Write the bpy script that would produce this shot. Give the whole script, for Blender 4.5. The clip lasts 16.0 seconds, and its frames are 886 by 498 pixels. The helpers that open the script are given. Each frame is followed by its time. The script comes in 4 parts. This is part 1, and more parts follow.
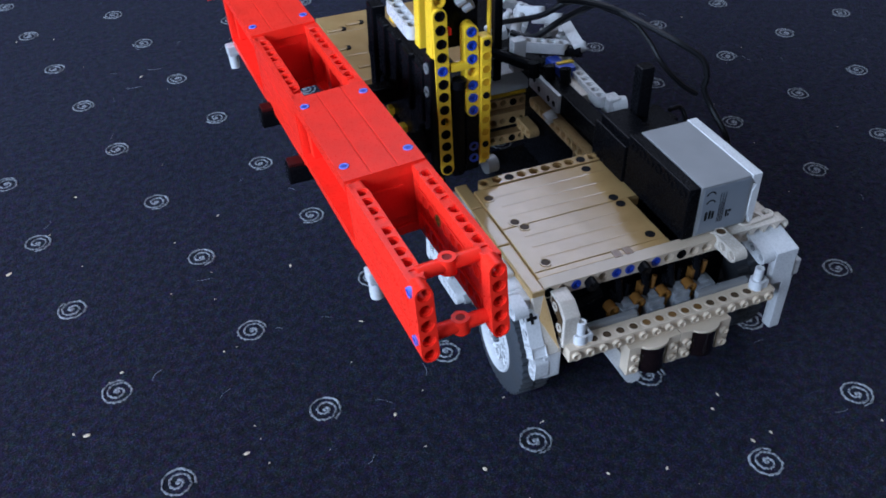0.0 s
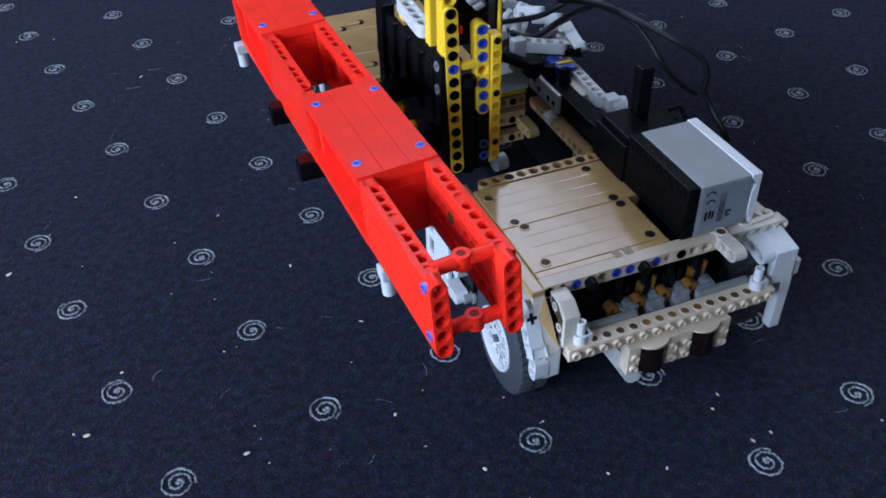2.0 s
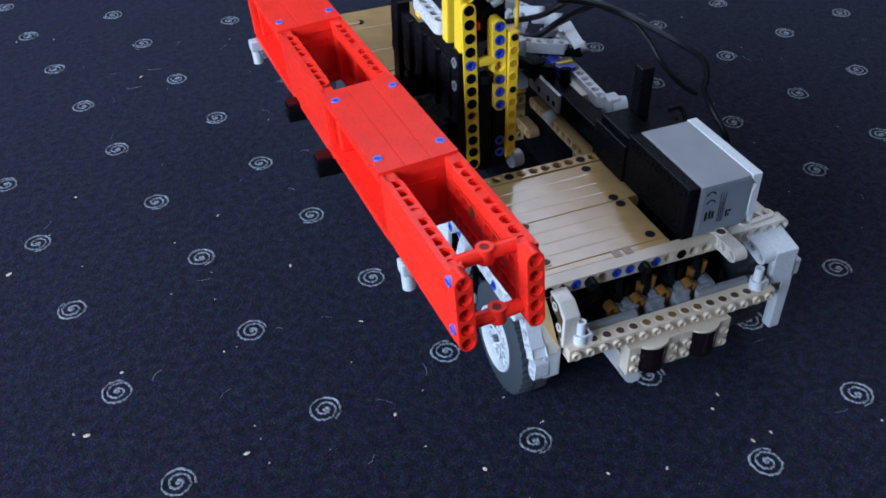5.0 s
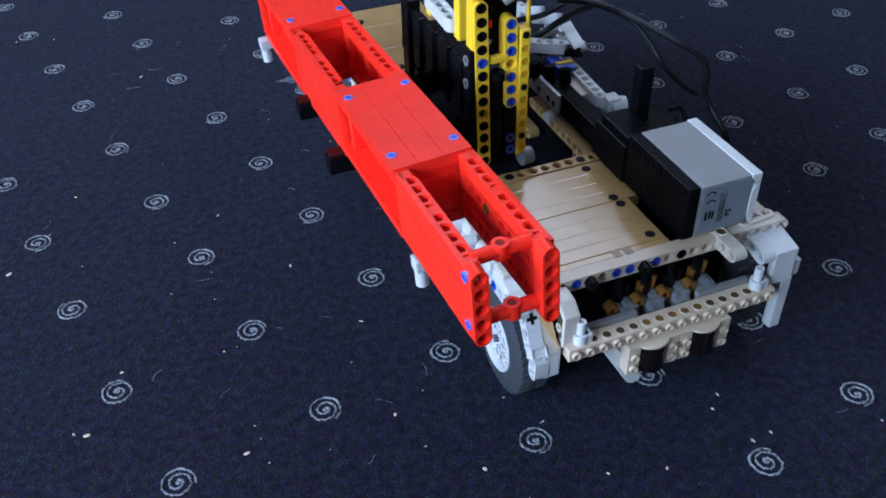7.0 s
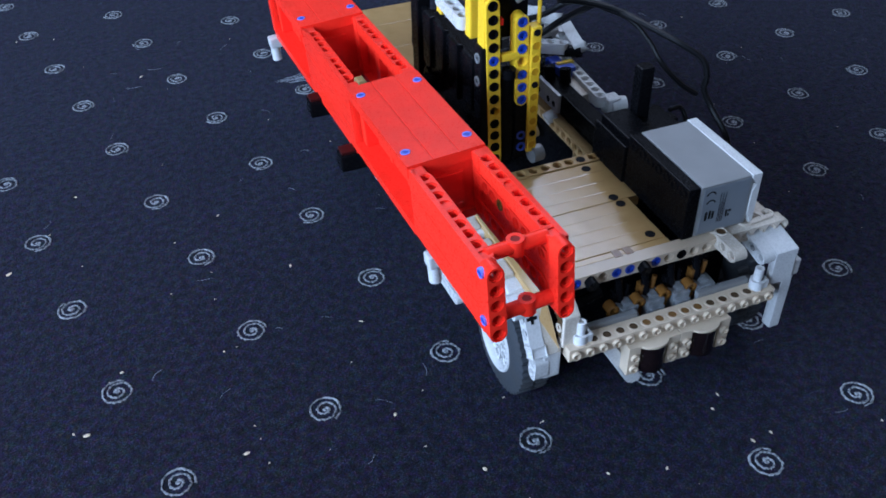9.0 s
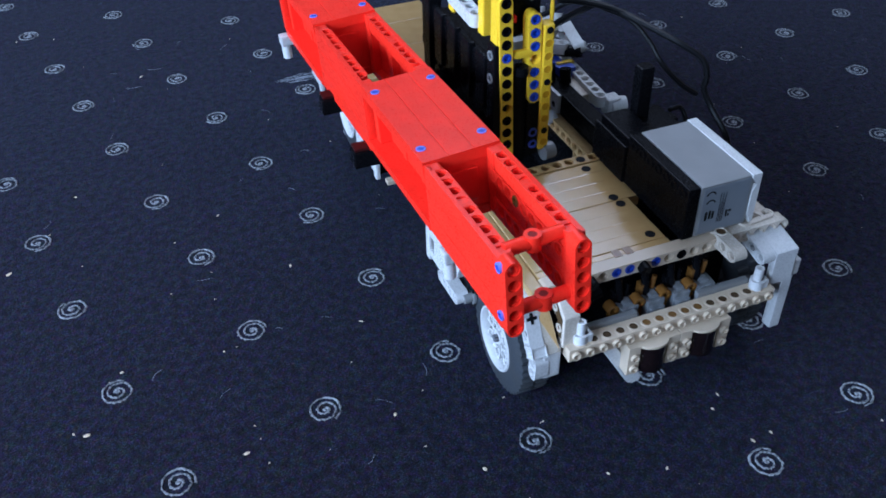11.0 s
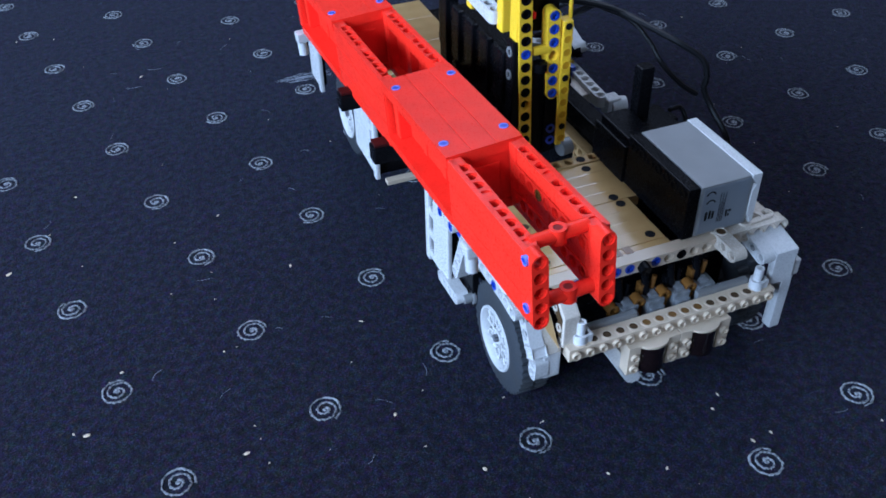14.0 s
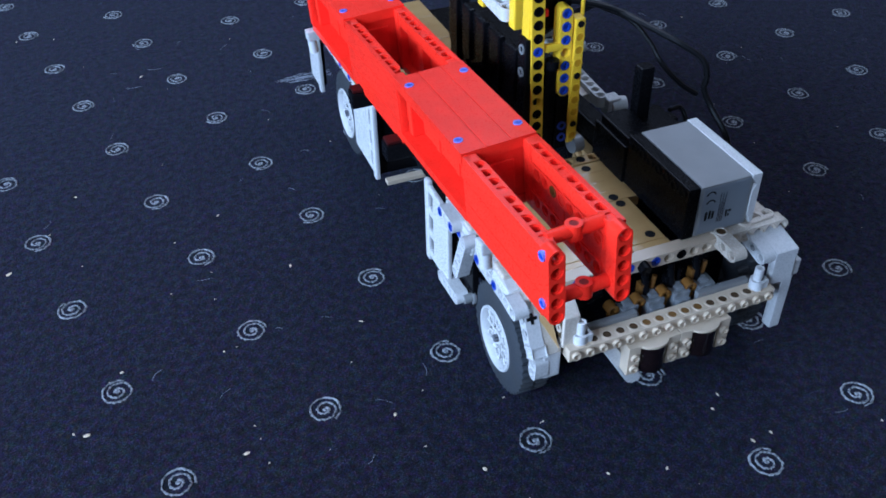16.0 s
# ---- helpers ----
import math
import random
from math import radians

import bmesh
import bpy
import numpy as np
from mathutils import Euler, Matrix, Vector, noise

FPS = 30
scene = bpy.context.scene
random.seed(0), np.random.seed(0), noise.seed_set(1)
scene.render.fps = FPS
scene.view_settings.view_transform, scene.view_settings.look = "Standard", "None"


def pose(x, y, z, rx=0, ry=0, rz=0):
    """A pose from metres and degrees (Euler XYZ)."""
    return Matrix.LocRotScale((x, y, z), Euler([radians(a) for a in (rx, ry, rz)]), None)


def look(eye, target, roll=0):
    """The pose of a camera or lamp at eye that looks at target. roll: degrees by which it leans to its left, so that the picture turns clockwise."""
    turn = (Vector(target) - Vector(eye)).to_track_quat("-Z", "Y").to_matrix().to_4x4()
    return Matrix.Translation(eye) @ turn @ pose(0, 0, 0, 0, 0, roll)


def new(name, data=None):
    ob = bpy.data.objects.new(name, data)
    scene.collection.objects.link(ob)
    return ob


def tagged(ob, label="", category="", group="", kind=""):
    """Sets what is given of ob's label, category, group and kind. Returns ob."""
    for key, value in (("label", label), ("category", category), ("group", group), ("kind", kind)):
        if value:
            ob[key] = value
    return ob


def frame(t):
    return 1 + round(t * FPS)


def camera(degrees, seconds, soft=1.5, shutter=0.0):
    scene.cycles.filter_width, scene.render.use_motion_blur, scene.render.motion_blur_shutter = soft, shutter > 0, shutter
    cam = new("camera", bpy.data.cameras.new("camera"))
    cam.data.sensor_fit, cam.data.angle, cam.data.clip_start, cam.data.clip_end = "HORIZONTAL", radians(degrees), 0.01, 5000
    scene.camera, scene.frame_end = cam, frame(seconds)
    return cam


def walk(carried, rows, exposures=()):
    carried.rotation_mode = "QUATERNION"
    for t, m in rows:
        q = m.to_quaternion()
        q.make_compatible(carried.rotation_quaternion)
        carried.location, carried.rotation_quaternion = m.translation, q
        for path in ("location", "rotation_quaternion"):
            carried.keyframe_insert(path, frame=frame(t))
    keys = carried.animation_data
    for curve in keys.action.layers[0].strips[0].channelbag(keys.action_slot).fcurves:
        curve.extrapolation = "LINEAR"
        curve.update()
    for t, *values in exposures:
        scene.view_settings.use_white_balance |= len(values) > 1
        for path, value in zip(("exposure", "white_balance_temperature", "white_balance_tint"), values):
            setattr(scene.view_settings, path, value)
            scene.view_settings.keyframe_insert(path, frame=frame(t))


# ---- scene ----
# Everything below is measured in millimetres on the 8 mm grid of the toy's parts and scaled by MM.
MM = 0.001

# ---- camera ----
cam = camera(51.618, 16.0, soft=1.75)
EYE = Vector((-184.5, -287.7, 403.85)) * MM
YAW, DIP = radians(21.196), radians(38.807)
AIM = Vector((math.sin(YAW) * math.cos(DIP), math.cos(YAW) * math.cos(DIP), -math.sin(DIP)))
VIEW = look(EYE, EYE + AIM, -1.09)
walk(cam, [(0.0, VIEW), (16.0, VIEW)], exposures=[(0.0, 0.0, 5750, 20), (3.0, 0.0, 5750, 20), (8.0, 0.12, 5560, 18), (16.0, 0.12, 5320, 18)])

# ---- light ----
world = bpy.data.worlds.new("daylight")
scene.world = world
world.use_nodes = True
wn = world.node_tree
sky = wn.nodes.new("ShaderNodeTexSky")
sky.sky_type, sky.sun_disc = "NISHITA", False
sky.sun_elevation, sky.sun_rotation = radians(40), radians(200)
wn.nodes["Background"].inputs["Strength"].default_value = 0.12
wn.links.new(sky.outputs["Color"], wn.nodes["Background"].inputs["Color"])

ROOM_TURN = pose(0, 0, 0, 0, 0, 12.9)       # the walls follow the carpet's pattern, the truck stands askew
ROOM = (-1.7, 4.4, -2.8, 5.2, 2.45)        # west, east, south, north, height in metres
WINDOW = (-0.9, 1.0, 0.35, 1.30)            # south and north jamb, sill and head of the opening in the west wall
SKYLIGHT = (0.4, 2.34, 0.9, 3.0)          # west, east, south and north edge of the opening in the ceiling


def area_lamp(name, eye, target, size, size_y, watts, colour):
    data = bpy.data.lights.new(name, "AREA")
    data.shape, data.size, data.size_y, data.energy, data.color = "RECTANGLE", size, size_y, watts, colour
    ob = new(name, data)
    ob.matrix_world = ROOM_TURN @ look(eye, target)
    return ob


WMID = ((WINDOW[0] + WINDOW[1]) / 2, (WINDOW[2] + WINDOW[3]) / 2)
area_lamp("window_light", (ROOM[0] - 0.02, *WMID), (1.0, *WMID), WINDOW[1] - WINDOW[0], WINDOW[3] - WINDOW[2], 96, (0.62, 0.82, 1.0))
SMID = ((SKYLIGHT[0] + SKYLIGHT[1]) / 2, (SKYLIGHT[2] + SKYLIGHT[3]) / 2)
area_lamp("skylight_light", (*SMID, ROOM[4] + 0.05), (*SMID, 0.0), SKYLIGHT[1] - SKYLIGHT[0], SKYLIGHT[3] - SKYLIGHT[2], 53, (0.82, 0.90, 1.0))


# ---- materials ----
def material(name, colour, rough=0.4, metal=0.0, spread=0.08, scale=60, bump=0.0, bump_scale=900, rough_spread=0.12, spec=0.5, grime=None):
    m = bpy.data.materials.new(name)
    m.use_nodes = True
    t = m.node_tree
    b = t.nodes["Principled BSDF"]
    geo = t.nodes.new("ShaderNodeTexCoord")
    info = t.nodes.new("ShaderNodeObjectInfo")
    n1 = t.nodes.new("ShaderNodeTexNoise")
    n1.inputs["Scale"].default_value, n1.inputs["Detail"].default_value = scale, 6
    n2 = t.nodes.new("ShaderNodeTexNoise")
    n2.inputs["Scale"].default_value, n2.inputs["Detail"].default_value = bump_scale, 4
    t.links.new(geo.outputs["Object"], n1.inputs["Vector"])
    t.links.new(geo.outputs["Object"], n2.inputs["Vector"])
    ramp = t.nodes.new("ShaderNodeValToRGB")
    lo = tuple(c * (1 - spread) for c in (grime or colour)) + (1,)
    hi = tuple(min(1, c * (1 + spread)) for c in colour) + (1,)
    ramp.color_ramp.elements[0].position, ramp.color_ramp.elements[0].color = 0.32, lo
    ramp.color_ramp.elements[1].position, ramp.color_ramp.elements[1].color = 0.68, hi
    t.links.new(n1.outputs["Fac"], ramp.inputs["Fac"])
    hsv = t.nodes.new("ShaderNodeHueSaturation")
    vary = t.nodes.new("ShaderNodeMapRange")
    vary.inputs["To Min"].default_value, vary.inputs["To Max"].default_value = 0.93, 1.06
    t.links.new(info.outputs["Random"], vary.inputs["Value"])
    t.links.new(vary.outputs["Result"], hsv.inputs["Value"])
    t.links.new(ramp.outputs["Color"], hsv.inputs["Color"])
    t.links.new(hsv.outputs["Color"], b.inputs["Base Color"])
    rr = t.nodes.new("ShaderNodeMapRange")
    rr.inputs["To Min"].default_value, rr.inputs["To Max"].default_value = max(0.02, rough - rough_spread), rough + rough_spread
    t.links.new(n2.outputs["Fac"], rr.inputs["Value"])
    t.links.new(rr.outputs["Result"], b.inputs["Roughness"])
    b.inputs["Metallic"].default_value = metal
    b.inputs["Specular IOR Level"].default_value = spec
    if bump:
        bp = t.nodes.new("ShaderNodeBump")
        bp.inputs["Strength"].default_value, bp.inputs["Distance"].default_value = bump, 0.0004
        t.links.new(n2.outputs["Fac"], bp.inputs["Height"])
        t.links.new(bp.outputs["Normal"], b.inputs["Normal"])
    return m


RED = material("red_plastic", (0.86, 0.026, 0.011), 0.30, spread=0.07, bump=0.05, spec=0.16)
WHITE = material("white_plastic", (0.54, 0.525, 0.51), 0.28, spread=0.05, bump=0.04)
AGED = material("aged_white_plastic", (0.52, 0.445, 0.36), 0.26, spread=0.05, bump=0.03, grime=(0.52, 0.45, 0.37))
DECKTAN = material("tan_deck_plastic", (0.42, 0.265, 0.105), 0.15, spread=0.05, bump=0.02, rough_spread=0.04, grime=(0.39, 0.24, 0.09), spec=0.65)
TAN = material("tan_plastic", (0.53, 0.415, 0.295), 0.34, spread=0.07, bump=0.04)
YELLOW = material("yellow_plastic", (0.80, 0.50, 0.02), 0.30, spread=0.06, bump=0.04)
BLACK = material("black_plastic", (0.0040, 0.0040, 0.0048), 0.26, spread=0.2, bump=0.03, spec=0.05)
BLUE = material("blue_plastic", (0.018, 0.05, 0.34), 0.32, spread=0.08)
PALEBLUE = material("pale_blue_plastic", (0.16, 0.18, 0.62), 0.32, spread=0.08)
GREY = material("light_grey_plastic", (0.19, 0.188, 0.184), 0.36, spread=0.05, bump=0.05)
DARKGREY = material("dark_grey_plastic", (0.11, 0.11, 0.12), 0.38, spread=0.08, bump=0.04)
LABEL = material("printed_label", (0.17, 0.185, 0.205), 0.45, spread=0.05)
# Black for the label print, and for shade painted into holes and gaps.
INK = material("ink_and_shade_black", (0.006, 0.006, 0.007), 0.6, spec=0.08)
RUBBER = material("tyre_rubber", (0.022, 0.025, 0.03), 0.62, spread=0.2, bump=0.25, grime=(0.035, 0.037, 0.04))
MAROON = material("dark_red_plastic", (0.028, 0.004, 0.004), 0.45, spec=0.15)
AMBER = material("amber_plastic", (0.15, 0.065, 0.014), 0.18)
LAMP = material("dark_lamp_plastic", (0.006, 0.003, 0.003), 0.08, spread=0.2, rough_spread=0.05, spec=0.6)
# The shade inside holes is put into these bore colours.
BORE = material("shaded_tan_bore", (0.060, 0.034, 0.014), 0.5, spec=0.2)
REDBORE = material("shaded_red_bore", (0.20, 0.008, 0.006), 0.45, spec=0.15)
PIT = material("amber_hole", (0.16, 0.08, 0.025), 0.5, spec=0.1)
SOCKET = material("shaded_yellow_socket", (0.50, 0.25, 0.008), 0.4, spec=0.2)
# Tan with light put into the colour: warm bounce, or a plate without sheen.
HONEY = material("tan_with_baked_light", (0.50, 0.31, 0.13), 0.3, spread=0.06, bump=0.03)
CHROME = material("clear_grey_plastic", (0.17, 0.175, 0.18), 0.10, spread=0.22, scale=200, spec=0.9, bump=0.12, bump_scale=160)
CABLE = material("black_cable", (0.007, 0.007, 0.008), 0.42, spec=0.13)
# Warm colour for the unseen walls, chosen to warm the bounced light.
PAINT = material("wall_paint", (0.36, 0.26, 0.16), 0.7, spread=0.04, scale=3, bump=0.15, bump_scale=300)
CEILING = material("ceiling_paint", (0.78, 0.77, 0.75), 0.8, spread=0.03, scale=3)
SPIRAL = material("pale_wool", (0.185, 0.19, 0.20), 0.95, spread=0.8, scale=700, bump=0.8, bump_scale=1800)
CRUMB = material("crumb", (0.62, 0.50, 0.34), 0.8, spread=0.3, scale=400)
FLUFF = material("pale_fluff", (0.20, 0.21, 0.24), 0.9)


def carpet_material():
    m = bpy.data.materials.new("navy_carpet")
    m.use_nodes = True
    t = m.node_tree
    b = t.nodes["Principled BSDF"]
    co = t.nodes.new("ShaderNodeTexCoord")
    fine = t.nodes.new("ShaderNodeTexNoise")
    fine.inputs["Scale"].default_value, fine.inputs["Detail"].default_value, fine.inputs["Roughness"].default_value = 950, 4, 0.7
    wide = t.nodes.new("ShaderNodeTexNoise")
    wide.inputs["Scale"].default_value, wide.inputs["Detail"].default_value = 170, 5
    pile = t.nodes.new("ShaderNodeTexVoronoi")
    pile.inputs["Scale"].default_value = 480
    for n in (fine, wide, pile):
        t.links.new(co.outputs["Object"], n.inputs["Vector"])
    r1 = t.nodes.new("ShaderNodeValToRGB")
    e = r1.color_ramp.elements
    e[0].position, e[0].color = 0.31, (0.0006, 0.0006, 0.0014, 1)
    e[1].position, e[1].color = 0.69, (0.034, 0.0285, 0.047, 1)
    mid = e.new(0.52)
    mid.color = (0.0088, 0.0083, 0.0152, 1)
    t.links.new(fine.outputs["Fac"], r1.inputs["Fac"])
    r2 = t.nodes.new("ShaderNodeMapRange")
    r2.inputs["From Min"].default_value, r2.inputs["From Max"].default_value = 0.34, 0.66
    r2.inputs["To Min"].default_value, r2.inputs["To Max"].default_value = 0.55, 1.6
    t.links.new(wide.outputs["Fac"], r2.inputs["Value"])
    mul = t.nodes.new("ShaderNodeMix")
    mul.data_type, mul.blend_type = "RGBA", "MULTIPLY"
    mul.inputs["Factor"].default_value = 1
    t.links.new(r1.outputs["Color"], mul.inputs["A"])
    t.links.new(r2.outputs["Result"], mul.inputs["B"])
    hue = t.nodes.new("ShaderNodeTexNoise")
    hue.inputs["Scale"].default_value, hue.inputs["Detail"].default_value = 330, 3
    t.links.new(co.outputs["Object"], hue.inputs["Vector"])
    tint = t.nodes.new("ShaderNodeVectorMath")
    tint.operation = "MULTIPLY_ADD"
    tint.inputs[1].default_value, tint.inputs[2].default_value = (2.6, 2.6, 2.6), (-0.3, -0.3, -0.3)
    t.links.new(hue.outputs["Color"], tint.inputs[0])
    wool = t.nodes.new("ShaderNodeMix")
    wool.data_type, wool.blend_type = "RGBA", "MULTIPLY"
    wool.inputs["Factor"].default_value = 1
    t.links.new(mul.outputs["Result"], wool.inputs["A"])
    t.links.new(tint.outputs["Vector"], wool.inputs["B"])
    t.links.new(wool.outputs["Result"], b.inputs["Base Color"])
    b.inputs["Roughness"].default_value = 1.0
    b.inputs["Specular IOR Level"].default_value = 0.1
    b.inputs["Sheen Weight"].default_value = 0.06
    b.inputs["Sheen Roughness"].default_value = 0.5
    b.inputs["Sheen Tint"].default_value = (0.55, 0.62, 0.85, 1)
    bp = t.nodes.new("ShaderNodeBump")
    bp.inputs["Strength"].default_value, bp.inputs["Distance"].default_value = 0.45, 0.0012
    add = t.nodes.new("ShaderNodeMath")
    add.operation = "ADD"
    t.links.new(fine.outputs["Fac"], add.inputs[0])
    t.links.new(pile.outputs["Distance"], add.inputs[1])
    t.links.new(add.outputs["Value"], bp.inputs["Height"])
    t.links.new(bp.outputs["Normal"], b.inputs["Normal"])
    return m


CARPET = carpet_material()


# ---- building helpers ----
def mesh_of(name, bm, mat, smooth=29):
    """A mesh from a bmesh that was drawn in millimetres."""
    bmesh.ops.scale(bm, vec=(MM, MM, MM), verts=bm.verts)
    bmesh.ops.recalc_face_normals(bm, faces=bm.faces)
    for f in bm.faces:
        f.smooth = True
    # flat faces stay flat beside their narrow bevels
    for e in bm.edges:
        if len(e.link_faces) == 2:
            a, b = (f.calc_area() for f in e.link_faces)
            turn = e.calc_face_angle(0.0)
            e.smooth = turn < radians(smooth) and not (turn > radians(8) and max(a, b) > 4 * min(a, b))
    me = bpy.data.meshes.new(name)
    bm.to_mesh(me)
    bm.free()
    me.materials.append(mat)
    return me


def part(name, bm, mat, parent=None, label="", m=None):
    """One mesh object, drawn in millimetres, under its thing or part."""
    ob = new(name, mesh_of(name, bm, mat))
    ob.parent = parent
    if m is not None:
        ob.matrix_basis = m
    return tagged(ob, label)


def place(name, me, parent, m, label=""):
    """An object of its own on a mesh that alike pieces share."""
    ob = new(name, me)
    ob.parent = parent
    ob.matrix_basis = m
    return tagged(ob, label)


def at(x, y, z, along=(1, 0, 0), axis=(0, 0, 1)):
    """The pose at a place in millimetres whose x axis points along, and whose z axis points as near as can be along axis."""
    a = Vector(along).normalized()
    c = Vector(axis)
    c = (c - a * c.dot(a)).normalized()
    b = c.cross(a)
    m = Matrix((a, b, c)).transposed().to_4x4()
    m.translation = Vector((x, y, z)) * MM
    return m


def box(bm, x0, x1, y0, y1, z0, z1, bevel=0.5, m=None):
    vs = bmesh.ops.create_cube(bm, size=1)["verts"]
    for v in vs:
        v.co = Vector((x0 + (v.co.x + 0.5) * (x1 - x0), y0 + (v.co.y + 0.5) * (y1 - y0), z0 + (v.co.z + 0.5) * (z1 - z0)))
        if m:
            v.co = m @ v.co
    if bevel:
        es = list({e for v in vs for e in v.link_edges})
        bmesh.ops.bevel(bm, geom=es, offset=bevel, segments=2, profile=0.6, affect="EDGES")
    return bm


def rod(bm, a, b, r, seg=16, r2=None):
    a, b = Vector(a), Vector(b)
    d = b - a
    m = Matrix.Translation((a + b) / 2) @ d.to_track_quat("Z", "Y").to_matrix().to_4x4()
    bmesh.ops.create_cone(bm, cap_ends=True, segments=seg, radius1=r, radius2=r if r2 is None else r2, depth=d.length, matrix=m)
    return bm


def tube(bm, a, b, r, bore, depth=None, seg=16):
    """A round bar with an open bore at both ends."""
    a, b = Vector(a), Vector(b)
    d = b - a
    q = d.to_track_quat("Z", "Y").to_matrix()
    rings = []
    for o, rad in ((0, bore), (0, r), (1, r), (1, bore)):
        rings.append([bm.verts.new(a + d * o + q @ Vector((rad * math.cos(k * 2 * math.pi / seg), rad * math.sin(k * 2 * math.pi / seg), 0))) for k in range(seg)])
    for i in range(4):
        p, s = rings[i], rings[(i + 1) % 4]
        for k in range(seg):
            bm.faces.new((p[k], p[(k + 1) % seg], s[(k + 1) % seg], s[k]))
    return bm


def extrude(bm, outline, z0, z1, bevel=0.4, m=None):
    """A prism from an outline in the xy plane."""
    lo = [bm.verts.new((x, y, z0)) for x, y in outline]
    hi = [bm.verts.new((x, y, z1)) for x, y in outline]
    fs = [bm.faces.new(lo[::-1]), bm.faces.new(hi)]
    n = len(lo)
    for i in range(n):
        fs.append(bm.faces.new((lo[i], lo[(i + 1) % n], hi[(i + 1) % n], hi[i])))
    if m:
        for v in lo + hi:
            v.co = m @ v.co
    if bevel:
        bmesh.ops.bevel(bm, geom=list({e for f in fs for e in f.edges}), offset=bevel, segments=2, profile=0.6, affect="EDGES")
    return bm


def beam_bm(n, square=False, half=3.9, thick=3.9, seg=16):
    """A studless beam of n holes: the first hole at the origin, holes along x, hole axis z, ends round unless square."""
    bm = bmesh.new()
    q = seg // 4

    def outline(i):
        out = []
        for k in range(seg):
            a = 2 * math.pi * k / seg
            c, s = math.cos(a), math.sin(a)
            sc = 1 / max(abs(c), abs(s))
            roundish = not square and ((i == 0 and c < -1e-6) or (i == n - 1 and c > 1e-6))
            w = 4.0 if not roundish else half
            if roundish:
                out.append((half * c + 8 * i, half * s))
            else:
                x, y = c * sc * w, s * sc * half
                if square and ((i == 0 and x < -3.9) or (i == n - 1 and x > 3.9)):
                    x = math.copysign(half, x)
                out.append((x + 8 * i, y))
        return out

    for i in range(n):
        out = outline(i)
        circ = [(math.cos(2 * math.pi * k / seg), math.sin(2 * math.pi * k / seg)) for k in range(seg)]
        levels = []
        for r, z in ((None, thick), (3.05, thick), (3.05, thick - 0.9), (2.4, thick - 0.9), (2.4, -thick + 0.9), (3.05, -thick + 0.9), (3.05, -thick), (None, -thick)):
            levels.append([bm.verts.new((p[0], p[1], z)) if r is None else bm.verts.new((8 * i + r * c[0], r * c[1], z)) for p, c in zip(out, circ)])
        for a, b in zip(levels, levels[1:]):
            for k in range(seg):
                bm.faces.new((a[k], a[(k + 1) % seg], b[(k + 1) % seg], b[k]))
        top, bot = levels[0], levels[-1]
        for k in range(seg):
            x1, x2 = out[k][0] - 8 * i, out[(k + 1) % seg][0] - 8 * i
            if (abs(x1 - 4) < 0.02 and abs(x2 - 4) < 0.02 and i < n - 1) or (abs(x1 + 4) < 0.02 and abs(x2 + 4) < 0.02 and i > 0):
                continue
            bm.faces.new((bot[k], bot[(k + 1) % seg], top[(k + 1) % seg], top[k]))
    bmesh.ops.remove_doubles(bm, verts=bm.verts, dist=0.02)
    return bm


KEPT = {}


def beam(name, n, mat, parent, m, label="", square=False):
    key = (name, n, mat.name, square)
    if key not in KEPT:
        KEPT[key] = mesh_of(name, beam_bm(n, square), mat)
    return place(name, KEPT[key], parent, m, label)


def pin(parent, m, mat=None, label=""):
    """A friction pin that fills a hole, with its hollow end flush; its axis is z, its face at the origin."""
    mat = mat or BLUE
    key = ("pin", mat.name)
    if key not in KEPT:
        bm = bmesh.new()
        tube(bm, (0, 0, -3), (0, 0, 0.25), 2.9, 1.7, seg=14)
        rod(bm, (0, 0, -3), (0, 0, -1.2), 1.8, 12)
        KEPT[key] = mesh_of("pin", bm, mat)
    return place("pin", KEPT[key], parent, m, label)


def flush_pin(parent, m):
    """A blue pin end on a closed panel: a rim, a floor just above the panel and a dark cross."""
    key = ("flush_pin",)
    if key not in KEPT:
        bm = tube(bmesh.new(), (0, 0, -3), (0, 0, 0.45), 2.45, 1.6, seg=14)
        bar = rod(bmesh.new(), (0, 0, -3), (0, 0, 0.2), 1.65, 12)
        box(bar, -2.2, 2.2, -0.5, 0.5, 0.0, 0.5, 0)
        KEPT[key] = (mesh_of("pin", bm, PALEBLUE), mesh_of("cross", bar, BLUE))
    ob = place("pin", KEPT[key][0], parent, m, "pale blue plastic pin")
    place("cross", KEPT[key][1], ob, Matrix())
    return ob


def thing(name, label, category, group="", x=0.0, y=0.0, z=0.0):
    ob = new(name)
    ob.empty_display_size = 0.01
    ob.location = Vector((x, y, z)) * MM
    return tagged(ob, label, category, group)


def ribbed(bm, length, width, thick, grooves, m, depth=0.45, bevel=0.35):
    """A moulded plate with grooves along x: its face is z = 0, its near left corner the origin."""
    pts = [(0, -thick), (0, 0)]
    for k in range(1, grooves + 1):
        w = width * k / (grooves + 1)
        pts += [(w - 0.42, 0), (w - 0.12, -depth), (w + 0.12, -depth), (w + 0.42, 0)]
    pts += [(width, 0), (width, -thick)]
    turn = Matrix(((0, 0, 1, 0), (1, 0, 0, 0), (0, 1, 0, 0), (0, 0, 0, 1)))
    return extrude(bm, pts[::-1], 0, length, 0, (m or Matrix()) @ turn)


